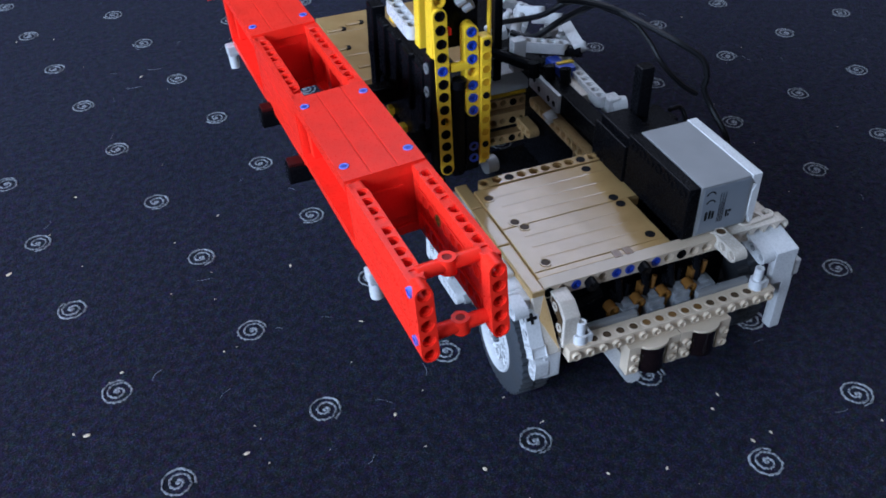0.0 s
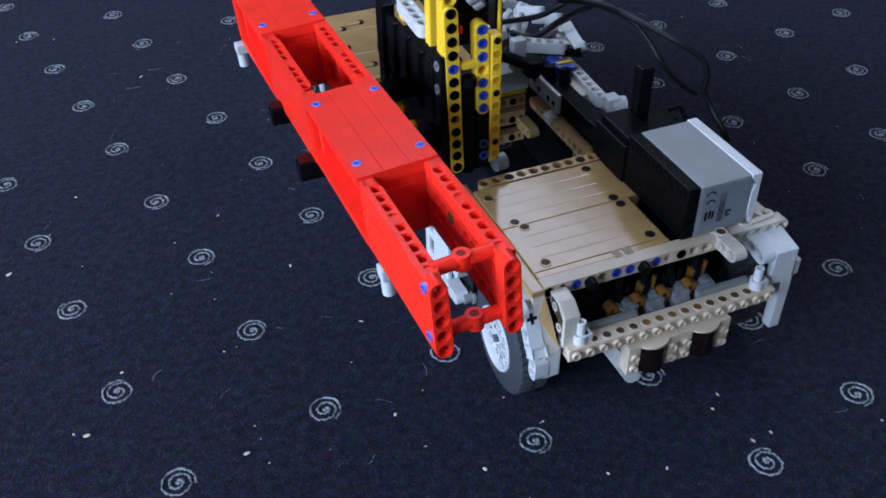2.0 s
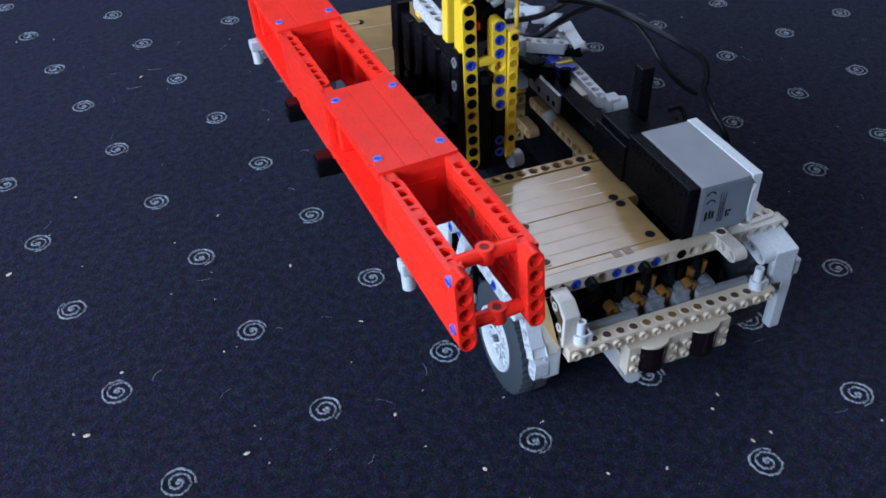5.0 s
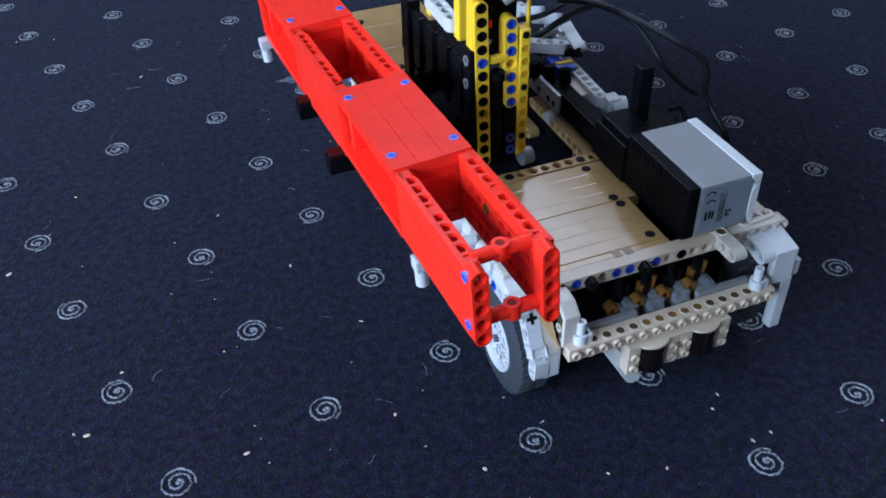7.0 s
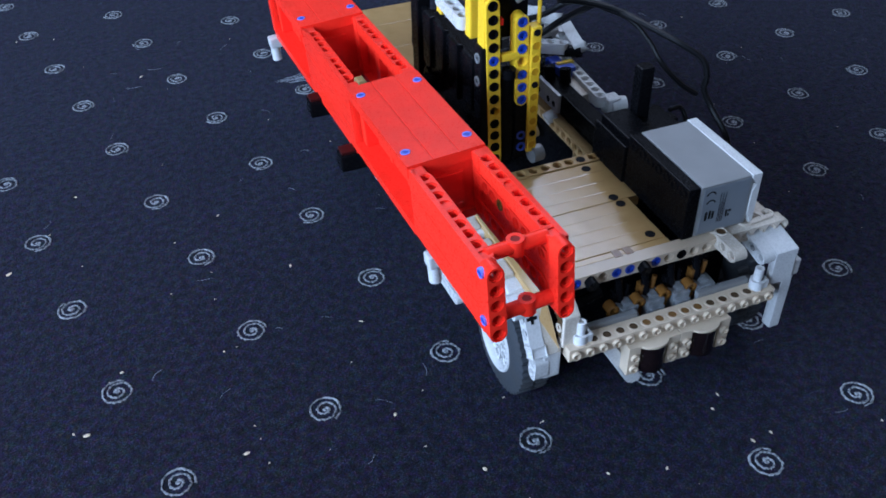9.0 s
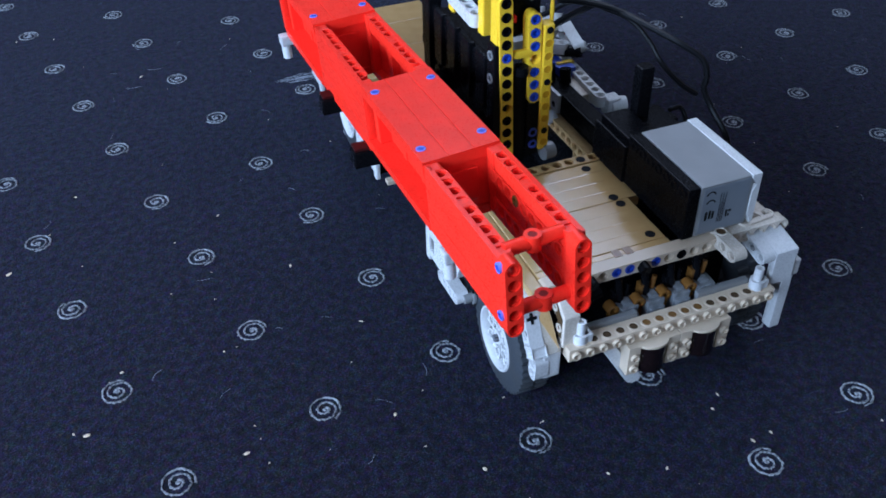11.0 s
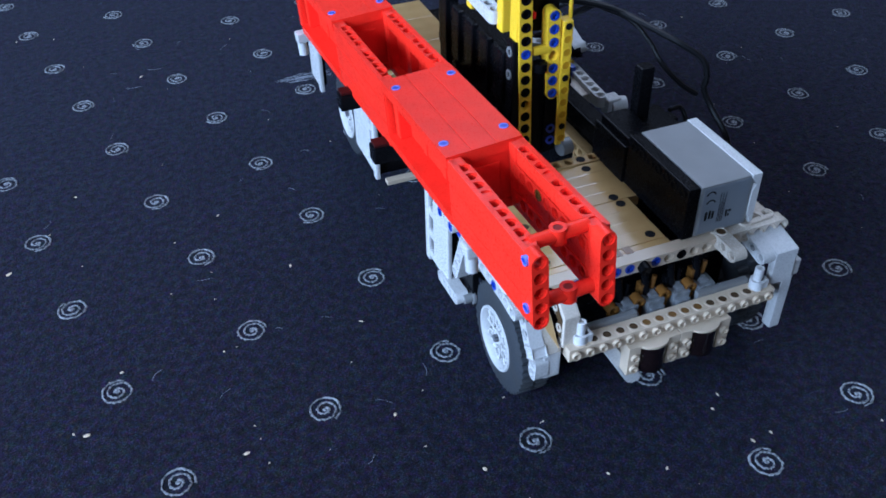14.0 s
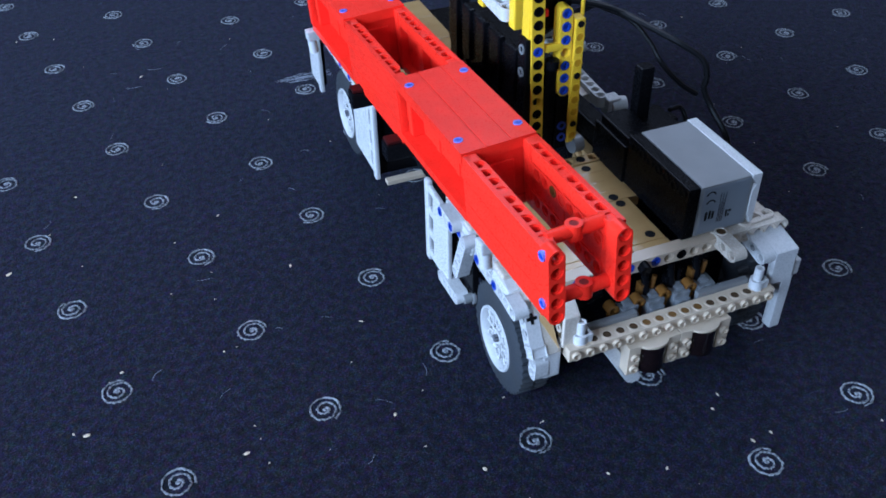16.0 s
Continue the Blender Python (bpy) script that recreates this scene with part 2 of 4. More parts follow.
def curve_rod(bm, points, r, seg=8, steps=8):
    """A smooth round cable through the points."""
    P = [Vector(p) for p in points]
    P = [2 * P[0] - P[1]] + P + [2 * P[-1] - P[-2]]
    path = []
    for i in range(1, len(P) - 2):
        a, b, c, d = P[i - 1:i + 3]
        for k in range(steps + (i == len(P) - 3)):
            t = k / steps
            path.append(0.5 * (2 * b + (c - a) * t + (2 * a - 5 * b + 4 * c - d) * t * t + (3 * b - a - 3 * c + d) * t ** 3))
    prev = None
    for i, p in enumerate(path):
        d = (path[min(i + 1, len(path) - 1)] - path[max(i - 1, 0)]).normalized()
        s = d.cross(Vector((0.1, 0.2, 1))).normalized()
        u = s.cross(d)
        ring = [bm.verts.new(p + (s * math.cos(2 * math.pi * k / seg) + u * math.sin(2 * math.pi * k / seg)) * r) for k in range(seg)]
        if prev:
            for k in range(seg):
                bm.faces.new((prev[k], prev[(k + 1) % seg], ring[(k + 1) % seg], ring[k]))
        else:
            bm.faces.new(ring[::-1])
        prev = ring
    bm.faces.new(prev)
    return bm


# ---- the room ----
def build_room():
    w, e, s, n, h = (v / MM for v in ROOM)
    t = 200
    floor = part("floor", box(bmesh.new(), w, e, s, n, -20, 0, 0), CARPET, m=ROOM_TURN)
    tagged(floor, "dark navy short-pile carpet with pale spirals", "carpet", kind="structure")
    south, north, sill, head = (v / MM for v in WINDOW)
    bm = bmesh.new()
    box(bm, w - t, w, s - t, south, -20, h, 0)
    box(bm, w - t, w, north, n + t, -20, h, 0)
    box(bm, w - t, w, south, north, -20, sill, 0)
    box(bm, w - t, w, south, north, head, h, 0)
    tagged(part("wall_west", bm, PAINT, m=ROOM_TURN), "plain painted unseen wall with a window opening", "wall", kind="structure")
    for name, b in (("wall_east", (e, e + t, s - t, n + t)), ("wall_south", (w, e, s - t, s)), ("wall_north", (w, e, n, n + t))):
        tagged(part(name, box(bmesh.new(), b[0], b[1], b[2], b[3], -20, h, 0), PAINT, m=ROOM_TURN), "plain painted room wall, unseen", "wall", kind="structure")
    a, b, c, d = (v / MM for v in SKYLIGHT)
    bm = bmesh.new()
    z0, z1 = h + 2, h + 120
    box(bm, w - t, a, s - t, n + t, z0, z1, 0)
    box(bm, b, e + t, s - t, n + t, z0, z1, 0)
    box(bm, a, b, s - t, c, z0, z1, 0)
    box(bm, a, b, d, n + t, z0, z1, 0)
    tagged(part("ceiling", bm, CEILING, m=ROOM_TURN), "plain ceiling with a roof window opening", "ceiling", kind="structure")
    return floor


def spiral_bm(seed, tight):
    """A raised ring of yarn that winds inwards to a dot."""
    rnd = random.Random(seed)
    bm = bmesh.new()
    steps, turns = 84, 2.35
    prev = None
    for i in range(steps + 1):
        f = i / steps
        a = f * turns * 2 * math.pi
        r = 9.3 * (1 - 0.16 * min(1, f * 2) - 0.70 * max(0, f - 0.34) / 0.66) + rnd.uniform(-0.32, 0.32)
        half = (0.66 + rnd.uniform(-0.36, 0.42)) * (1 if f < 0.85 else 1.25)
        c, s = math.cos(a), math.sin(a)
        ring = [bm.verts.new(((r + k) * c, (r + k) * s, z)) for k, z in ((-half, -0.3), (-half * 0.5, 0.35 + rnd.uniform(0, 0.25)), (half * 0.5, 0.35 + rnd.uniform(0, 0.25)), (half, -0.3))]
        if prev:
            for k in range(3):
                bm.faces.new((prev[k], prev[k + 1], ring[k + 1], ring[k]))
        prev = ring
    vs = bmesh.ops.create_uvsphere(bm, u_segments=10, v_segments=6, radius=1.5)["verts"]
    for v in vs:
        v.co.z *= 0.25
    return bm


def build_spirals(floor):
    across, along, start = Vector((85.05, 18.06)), Vector((-19.36, 84.28)), Vector((-124.0, 68.55))
    slack = {(2, 6): (4.5, 3), (1, 6): (0, 4), (0, 3): (0, -3.4), (-1, 3): (-1, -3.5), (2, 2): (3.7, 0), (-1, 2): (-2.7, -2.5), (0, 1): (-2.4, -2), (-1, 1): (-2.8, -4.6), (0, 0): (2.8, 1), (8, 2): (-4, -2.4), (6, 2): (4, 0), (7, 1): (-7.7, -3.7), (5, 1): (3.3, 0), (5, 3): (3.8, 0), (6, 0): (-2, 3), (3, -2): (-0.8, 7.5), (2, -2): (5.3, 5)}   # where the weave is drawn out
    rnd = random.Random(4)
    meshes = [mesh_of("carpet_spiral", spiral_bm(k, 0), SPIRAL) for k in range(5)]
    for i in range(-5, 13):
        for j in range(-6, 13):
            p = start + across * i + along * j + Vector(slack.get((i, j), (rnd.uniform(-0.6, 0.6), rnd.uniform(-0.6, 0.6))))
            if -520 < p.x < 900 and -230 < p.y < 1000:
                ob = place("carpet_spiral", meshes[rnd.randrange(5)], floor, ROOM_TURN.inverted() @ pose(p.x * MM, p.y * MM, 0.0001, 0, 0, rnd.uniform(0, 360)))


def build_litter():
    """Crumbs, fluff and hairs that lie on the carpet."""
    rnd = random.Random(7)
    spots = [(-85, 50, 1.3), (-53, -5, 1.5), (7, -33, 0.9), (-170, 55, 1.4), (-251, 102, 1.6), (-227, 145, 1.1), (-107, 204, 1.0), (-9, 13, 0.8), (92, -44, 0.9), (105, -43, 0.9), (-166, 139, 0.8), (-238, 348, 1.0), (-160, 44, 0.7), (38, -42, 0.8), (-288, 270, 1.6), (-258, 106, 0.8), (168, -60, 0.8), (-22, 38, 0.8), (85, -16, 0.8), (-166, 525, 1.4), (-236, 641, 1.0), (-79, 132, 0.9), (-142, 282, 0.9), (94, -8, 0.8)]
    bm = bmesh.new()
    for x, y, size in spots:
        m = pose(x, y, size * 0.4, 0, 0, rnd.uniform(0, 180)) @ Matrix.Diagonal((size * rnd.uniform(1.0, 2.0), size * 0.7, size * 0.5, 1))
        bmesh.ops.create_icosphere(bm, subdivisions=1, radius=1, matrix=m)
    for k in range(150):
        x, y, size = rnd.uniform(-420, 620), rnd.uniform(-190, 760), rnd.uniform(0.25, 0.55)
        m = pose(x, y, 0.3, 0, 0, rnd.uniform(0, 180)) @ Matrix.Diagonal((size * rnd.uniform(1.0, 2.2), size * 0.7, size * 0.5, 1))
        bmesh.ops.create_icosphere(bm, subdivisions=1, radius=1, matrix=m)
    for v in bm.verts:
        v.co += Vector((rnd.uniform(-0.15, 0.15), rnd.uniform(-0.15, 0.15), 0))
    tagged(part("crumbs", bm, CRUMB), "pale crumbs scattered on the carpet", "crumbs", kind="stuff")
    bm = bmesh.new()
    for k in range(90):
        x, y = rnd.uniform(-420, 520), rnd.uniform(-180, 600)
        a, bend, n = rnd.uniform(0, 6.3), rnd.uniform(-0.5, 0.5), rnd.uniform(1.2, 4.5)
        pts = []
        for i in range(4):
            pts.append((x, y, 0.35))
            x, y, a = x + n * math.cos(a), y + n * math.sin(a), a + bend
        curve_rod(bm, pts, rnd.uniform(0.07, 0.15), 4, 3)
    for k in range(60):
        a, r = rnd.uniform(0, 6.3), rnd.uniform(0, 1)
        x, y = -32 + 24 * r * math.cos(a), 464 + 9 * r * math.sin(a)
        curve_rod(bm, ((x, y, 0.3), (x + rnd.uniform(3, 7), y + rnd.uniform(-2, 2), 0.7), (x + rnd.uniform(8, 13), y + rnd.uniform(-3, 3), 0.4)), 0.16, 4, 3)
    tagged(part("lint", bm, FLUFF), "fine pale hairs and lint on the carpet", "lint", kind="stuff")


# ---- the toy truck ----
def build_wheel(parent, x, y, turn):
    """A ribbed rubber tyre on a white spoked rim; its outer side faces west."""
    R, wide = 34.0, 21.0
    hub = new("wheel")
    hub.empty_display_size = 0.01
    hub.parent = parent
    hub.matrix_basis = pose(x * MM, y * MM, R * MM, 0, 0, turn)
    bm = bmesh.new()
    mid = wide / 2
    prof = [(0.4, 19.6, 0), (0.0, 21.0, 0), (0.5, 25.0, 0), (1.4, 30.0, 0), (2.0, 31.8, 0), (2.3, 32.4, 1), (3.2, 32.5, 1), (mid - 1.0, 32.6, 1), (mid - 0.6, 32.2, 0),
            (mid + 0.6, 32.2, 0), (mid + 1.0, 32.6, 2), (wide - 3.2, 32.5, 2), (wide - 2.3, 32.4, 2), (wide - 2.0, 31.8, 0), (wide - 1.4, 30.0, 0), (wide, 24.0, 0), (wide - 1, 19.6, 0)]
    seg = 160
    rings = []
    for px, r, row in prof:
        ring = []
        for k in range(seg):
            lug = row and ((k + (2 if row == 2 else 0)) % 4) < 2
            rr, a = r + (R - 32.6 if lug else 0), 2 * math.pi * k / seg
            ring.append(bm.verts.new((px, rr * math.cos(a), rr * math.sin(a))))
        rings.append(ring)
    for a, b in zip(rings, rings[1:] + rings[:1]):
        for k in range(seg):
            bm.faces.new((a[k], a[(k + 1) % seg], b[(k + 1) % seg], b[k]))
    part("tyre", bm, RUBBER, hub, "black ribbed rubber tyre")
    bm = bmesh.new()
    prof = [(0.2, 18.0), (-0.6, 18.4), (-0.6, 19.6), (0.4, 20.0), (6, 20.0), (16, 20.0), (16, 18), (7.0, 17.0), (5.0, 17.0), (2.0, 17.2)]
    rings = [[bm.verts.new((px, r * math.cos(2 * math.pi * k / 48), r * math.sin(2 * math.pi * k / 48))) for k in range(48)] for px, r in prof]
    for a, b in zip(rings, rings[1:] + rings[:1]):
        for k in range(48):
            bm.faces.new((a[k], a[(k + 1) % 48], b[(k + 1) % 48], b[k]))
    for k in range(6):
        m = Matrix.Rotation(math.pi * k / 3, 4, "X")
        tube(bm, m @ Vector((1.8, 0, 10.6)), m @ Vector((12, 0, 10.6)), 3.9, 2.5, seg=14)
        box(bm, 2.4, 7, -1.3, 1.3, 13.5, 17.6, 0, m)
        box(bm, 3.0, 7, -1.0, 1.0, 3.4, 17.6, 0, Matrix.Rotation(math.pi * (k + 0.5) / 3, 4, "X"))
    tube(bm, (1.8, 0, 0), (13, 0, 0), 4.6, 2.5, seg=20)
    part("rim", bm, WHITE, hub, "pale grey spoked plastic rim")
    # black disc added to paint the shade between the spokes
    bm = bmesh.new()
    rod(bm, (5.0, 0, 0), (6.0, 0, 0), 17.4, 32)
    part("brake_disc", bm, INK, hub)
    bm = bmesh.new()
    box(bm, -0.5, 14, -0.9, 0.9, -2.4, 2.4, 0.2)
    box(bm, -0.5, 14, -2.4, 2.4, -0.9, 0.9, 0.2)
    part("axle", bm, DARKGREY, hub)
    return hub


def round_boss(parent, x, y, z, mat):
    key = ("boss", mat.name)
    if key not in KEPT:
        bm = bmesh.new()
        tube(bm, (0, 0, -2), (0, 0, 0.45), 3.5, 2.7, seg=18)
        # a flat brown disc, coloured as the shade of an open hole
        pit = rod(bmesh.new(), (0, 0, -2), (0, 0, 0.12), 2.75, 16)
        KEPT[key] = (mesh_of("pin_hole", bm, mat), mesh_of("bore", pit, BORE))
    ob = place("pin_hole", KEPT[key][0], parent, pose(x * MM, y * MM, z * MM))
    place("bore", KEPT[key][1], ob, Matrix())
    return ob


def dark_pin(parent, x, y, z):
    key = ("pit",)
    if key not in KEPT:
        bm = bmesh.new()
        tube(bm, (0, 0, -2), (0, 0, 0.2), 2.9, 2.0, seg=16)
        rod(bm, (0, 0, -2), (0, 0, 0.08), 2.2, 14)
        KEPT[key] = mesh_of("pin", bm, INK)
    return place("pin", KEPT[key], parent, pose(x * MM, y * MM, z * MM))


DECK = 94.2


def deck_panel(parent, x, y, cols, rows, mat, ribs=True):
    """A smooth ribbed panel that covers cols by rows of the grid, its near left corner at x, y."""
    w, d = cols * 8 - 0.3, rows * 8 - 0.3
    bm = box(bmesh.new(), 0, w, 0, d, -7.6, 0, 0.45)
    ob = part("deck_panel", bm, mat, parent, m=pose(x * MM, y * MM, DECK * MM))
    for k in range(1, rows - 1 if ribs else 1):
        rib = extrude(bmesh.new(), [(-1.0, -0.05), (-0.4, 0.13), (0.3, 0.16), (0.7, -0.05)], 9, w - (7 if k % 2 else 12), 0,
                      Matrix(((0, 0, 1, 0), (1, 0, 0, d * k / (rows - 1)), (0, 1, 0, 0), (0, 0, 0, 1))))
        part("rib", rib, mat, ob)
    return ob


def side_plate(parent, name, x, edge, inner, far, z0, z1, mat, slots):
    """An upright side plate that faces west at x: a rounded column at edge, dark slots between cross pieces up to inner, and a smooth plate on to far."""
    sign = 1 if edge < far else -1
    span = lambda a, b: (min(a, b), max(a, b))
    bm = bmesh.new()
    box(bm, x - 0.4, x + 3.4, *span(edge, edge + sign * 6.4), z0 - 4, z1 + 3, 1.5)
    box(bm, x, x + 3, *span(inner, far), z0, z1, 0.9)
    for k in range(slots + 1):
        z = z0 + 2 + (z1 - z0 - 4) * k / slots
        box(bm, x + 0.3, x + 2.6, *span(edge + sign * 5, inner + sign * 1.5), z - 2.6, z + 2.6, 0.6)
    ob = part(name, bm, mat, parent)
    # black box added behind the slots to stand in for their shade
    part("backing", box(bmesh.new(), x + 3.6, x + 6, *span(edge + sign * 2, far - sign * 2), z0 + 2, z1 - 1, 0.3), BLACK, ob)
    return ob


def build_front_bumper(truck):
    # studded bar across the front
    bm = bmesh.new()
    box(bm, -4, 124, 0, 9.6, 58.1, 66.1, 0.3)
    for k in range(15):
        tube(bm, (8 * k + 4, 3.8, 65.6), (8 * k + 4, 3.8, 66.5), 3.35, 2.45, seg=14)
        rod(bm, (8 * k + 4, 3.8, 65), (8 * k + 4, 3.8, 66.15), 2.5, 14)
    bar = part("studded_bar", bm, TAN, truck, "tan studded plastic bar")
    key = bmesh.new()
    tube(key, (0, 0.3, 0), (0, -1.8, 0), 2.45, 1.6, seg=14)
    rod(key, (0, 0.3, 0), (0, -0.6, 0), 1.7, 10)
    stud = mesh_of("stud", key, TAN)
    # holes are flat discs with their inner shade put into the colour
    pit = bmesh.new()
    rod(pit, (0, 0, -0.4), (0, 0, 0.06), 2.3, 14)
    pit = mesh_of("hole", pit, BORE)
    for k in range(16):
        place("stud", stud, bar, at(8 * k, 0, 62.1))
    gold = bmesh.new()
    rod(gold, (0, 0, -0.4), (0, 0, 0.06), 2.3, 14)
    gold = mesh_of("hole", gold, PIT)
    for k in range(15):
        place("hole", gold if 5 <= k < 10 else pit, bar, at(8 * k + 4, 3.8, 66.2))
    for x0, x1 in ((8, 42), (80, 113)):
        part("grey_bar", box(bmesh.new(), x0, x1, 9.8, 13.2, 62, 69, 0.6), GREY, truck, "grey plastic bar")
    for x in (4.5, 114.5):
        bm = bmesh.new()
        tube(bm, (x, 5, 66), (x, 5, 80), 2.5, 1.5, seg=14)
        rod(bm, (x, 5, 66), (x, 5, 78.6), 1.6, 10)
        tube(bm, (x, 5, 66.2), (x, 5, 72), 4.0, 2.4, seg=16)
        box(bm, x - 1, x + 6, 2, 9, 66.2, 72, 0.8)
        part("pin_post", bm, WHITE, truck)
    # lamp housings with rounded black noses
    for x0 in (30.2, 62.4):
        bm = bmesh.new()
        outline = [(0, 0), (0, 14), (31.6, 14), (31.6, 0), (24, 0)]
        outline += [(15.8 + 8.0 * math.cos(math.pi * k / 10), -4.0 * math.sin(math.pi * k / 10)) for k in range(1, 10)]
        outline += [(7.4, 0)]
        extrude(bm, outline[::-1], 56.5, 58, 0.3, Matrix.Translation((x0, -4, 0)))
        box(bm, x0, x0 + 7.4, -4, 10, 38, 56.7, 0.4)
        box(bm, x0 + 24.2, x0 + 31.6, -4, 10, 38, 56.7, 0.4)
        box(bm, x0 + 7, x0 + 24.6, 6, 10, 38, 56.7, 0.4)
        house = part("lamp_housing", bm, TAN, truck, "tan plastic lamp housing")
        for sx in (3.8, 27.8):
            for z in (42.5, 50.5):
                place("stud", stud, house, at(x0 + sx, -4, z))
        bm = bmesh.new()
        rod(bm, (x0 + 15.8, -0.2, 38), (x0 + 15.8, -0.2, 56.4), 8.2, 28)
        bmesh.ops.bevel(bm, geom=[e for e in bm.edges if abs(e.verts[0].co.z - e.verts[1].co.z) < 0.01 and e.verts[0].co.z < 45], offset=0.8, segments=2, affect="EDGES")
        part("lamp", bm, LAMP, house, "glossy black round lamp")
    bm = bmesh.new()
    extrude(bm, [(17, 57), (25, 57), (46, 26), (45, 22), (41, 21), (37, 23)], -3, 3, 0.8, Matrix(((1, 0, 0, 0), (0, 0, 1, 6), (0, 1, 0, 0), (0, 0, 0, 1))))
    part("skid", bm, WHITE, truck, "white slanting plastic arm")
    # row of grey cylinders with amber caps behind the bar
    for k in range(4):
        x = 34.5 + 16.3 * k
        bm = bmesh.new()
        box(bm, x, x + 10.5, 13.6, 25, 56, 69.5, 0.5)
        box(bm, x + 0.8, x + 9.7, 11.2, 14, 60, 66, 0.5)
        for dx in (2.6, 7.4):
            rod(bm, (x + dx, 13.4, 68), (x + dx, 14.2, 68), 1.8, 12)
        box(bm, x + 2.5, x + 8, 16, 22, 68.5, 71, 0.8)
        for dz in (61.5, 64.5):
            box(bm, x + 1.6, x + 4.4, 10.6, 11.6, dz, dz + 1.8, 0.3)
            box(bm, x + 6.0, x + 8.8, 10.6, 11.6, dz, dz + 1.8, 0.3)
        part("cylinder_block", bm, CHROME, truck, "pale translucent grey plastic block")
        bm = bmesh.new()
        tube(bm, (x - 4.5, 15, 69.5), (x - 4.5, 21, 69.5), 3.5, 2.0, seg=14)
        box(bm, x - 6, x - 2.6, 15, 20, 58, 68, 0.8)
        part("cap", bm, AMBER, truck, "amber plastic collar")
        bm = bmesh.new()
        rod(bm, (x + 3, 21, 68), (x + 2, 24, 84), 2.2, 12)
        part("spring", bm, BLACK, truck)
    for k in range(4):
        x = 34.5 + 16.3 * k
        bm = bmesh.new()
        box(bm, x - 1.2, x + 3.5, 21, 26, 66, 76, 0.6)
        rod(bm, (x + 7, 23, 68), (x + 9, 24, 78), 1.6, 10)
        part("valve", bm, AMBER if k % 2 else BLACK, truck)
        bm = bmesh.new()
        rod(bm, (x + 1.5, 13.2, 63), (x + 9, 13.2, 63), 1.1, 10)
        part("clip", bm, WHITE, truck)
    bm = bmesh.new()
    rod(bm, (6, 22, 74), (26, 24, 78), 3.2, 12)
    part("axle_joint", bm, BLACK, truck)
    part("bracket", box(bmesh.new(), 8, 22, 18, 26, 58, 66, 0.8), BLACK, truck)
    # left corner
    side = Matrix(((0, 0, 1, 0), (1, 0, 0, 0), (0, 1, 0, 0), (0, 0, 0, 1)))
    # the block's warm tone has golden reflected light put into it
    bm = bmesh.new()
    extrude(bm, [(5.0, 64.4), (10.5, 64.4), (10.5, 79), (22, 84), (22, 91.2), (12, 90.2), (5.0, 84.5)], -5.6, 3.6, 0.8, side)
    part("corner_block", bm, AGED, truck, "pale slanted plastic corner bracket")
    # open side of the bracket: amber cross pin on a plate coloured as recess shade
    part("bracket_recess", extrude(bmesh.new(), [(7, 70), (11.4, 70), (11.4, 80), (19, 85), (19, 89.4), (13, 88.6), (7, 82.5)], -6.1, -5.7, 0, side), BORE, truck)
    for y, z in ((9.2, 76), (14.8, 86)):
        bm = bmesh.new()
        tube(bm, (-6.6, y, z), (-6.0, y, z), 2.6, 1.5, seg=12)
        part("cross_pin", bm, AGED, truck)
    # sloping corner: a three-hole arm with a cross hole, and a glossy plate beside it
    slope = Matrix(((1, 0, 0, 0), (0, 0.5145, 0.8575, 5.6), (0, 0.8575, -0.5145, 66), (0, 0, 0, 1)))
    beam("corner_arm", 3, WHITE, truck, at(-19.2, 18.4, 79.9, (0, -0.5145, -0.8575), (-1, 0, 0)), "white three-hole plastic arm with a cross hole")
    bm = bmesh.new()
    box(bm, -22.8, -14.8, -3.0, 2.6, 0.2, 7.2, 0.8, slope)
    part("arm_foot", bm, WHITE, truck)
    bm = bmesh.new()
    extrude(bm, [(-15.2, -3), (-7.0, -3), (-8.2, 15), (-9.6, 30.5), (-17.0, 30.5), (-16.6, 12)], 0.3, 6.5, 0.6, slope)
    part("corner_plate", bm, AGED, truck, "pale sloping plastic plate")
    # tan triangle paints the part of the plate that reflects no sheen
    bm = bmesh.new()
    extrude(bm, [(-9.9, 29), (-15.2, 17), (-7.5, -1), (-8.5, 14)], -0.15, 3, 0, slope)
    part("corner_triangle", bm, HONEY, truck, "tan patch painted where the plate lacks sheen")
    # black plugs paint the shade inside the arm's holes
    for k in range(3):
        bm = bmesh.new()
        y, z = 18.4 - 0.5145 * 8 * k, 79.9 - 0.8575 * 8 * k
        rod(bm, (-21.6, y, z), (-16.6, y, z), 2.45, 14)
        part("hole", bm, INK, truck)
    # the cross hole is a flat black cross, coloured as its shade
    bm = bmesh.new()
    box(bm, -20.1, -18.3, 15.4, 21.4, -0.25, 0.4, 0, slope)
    box(bm, -22.2, -16.2, 17.5, 19.3, -0.22, 0.4, 0, slope)
    part("axle_hole", bm, INK, truck)
    beam("corner_beam", 2, WHITE, truck, at(-16.6, 9, 56, (0, 0, -1), (-1, 0, 0)))
    part("corner_foot", box(bmesh.new(), -15.6, -5.5, 5.6, 12.4, 44.5, 66, 1.2), WHITE, truck)
    beam("corner_beam", 2, WHITE, truck, at(-24.6, 27, 86, (0, -1, -0.1), (-1, 0, 0)))
    # right corner
    bm = bmesh.new()
    extrude(bm, [(5.5, 63.4), (9.5, 63.4), (9.5, 78), (24, 82), (24, 90.2), (5.5, 85.8)], 124.6, 139.4, 0.6, Matrix(((0, 0, 1, 0), (1, 0, 0, 0), (0, 1, 0, 0), (0, 0, 0, 1))))
    part("corner_block", bm, WHITE, truck)
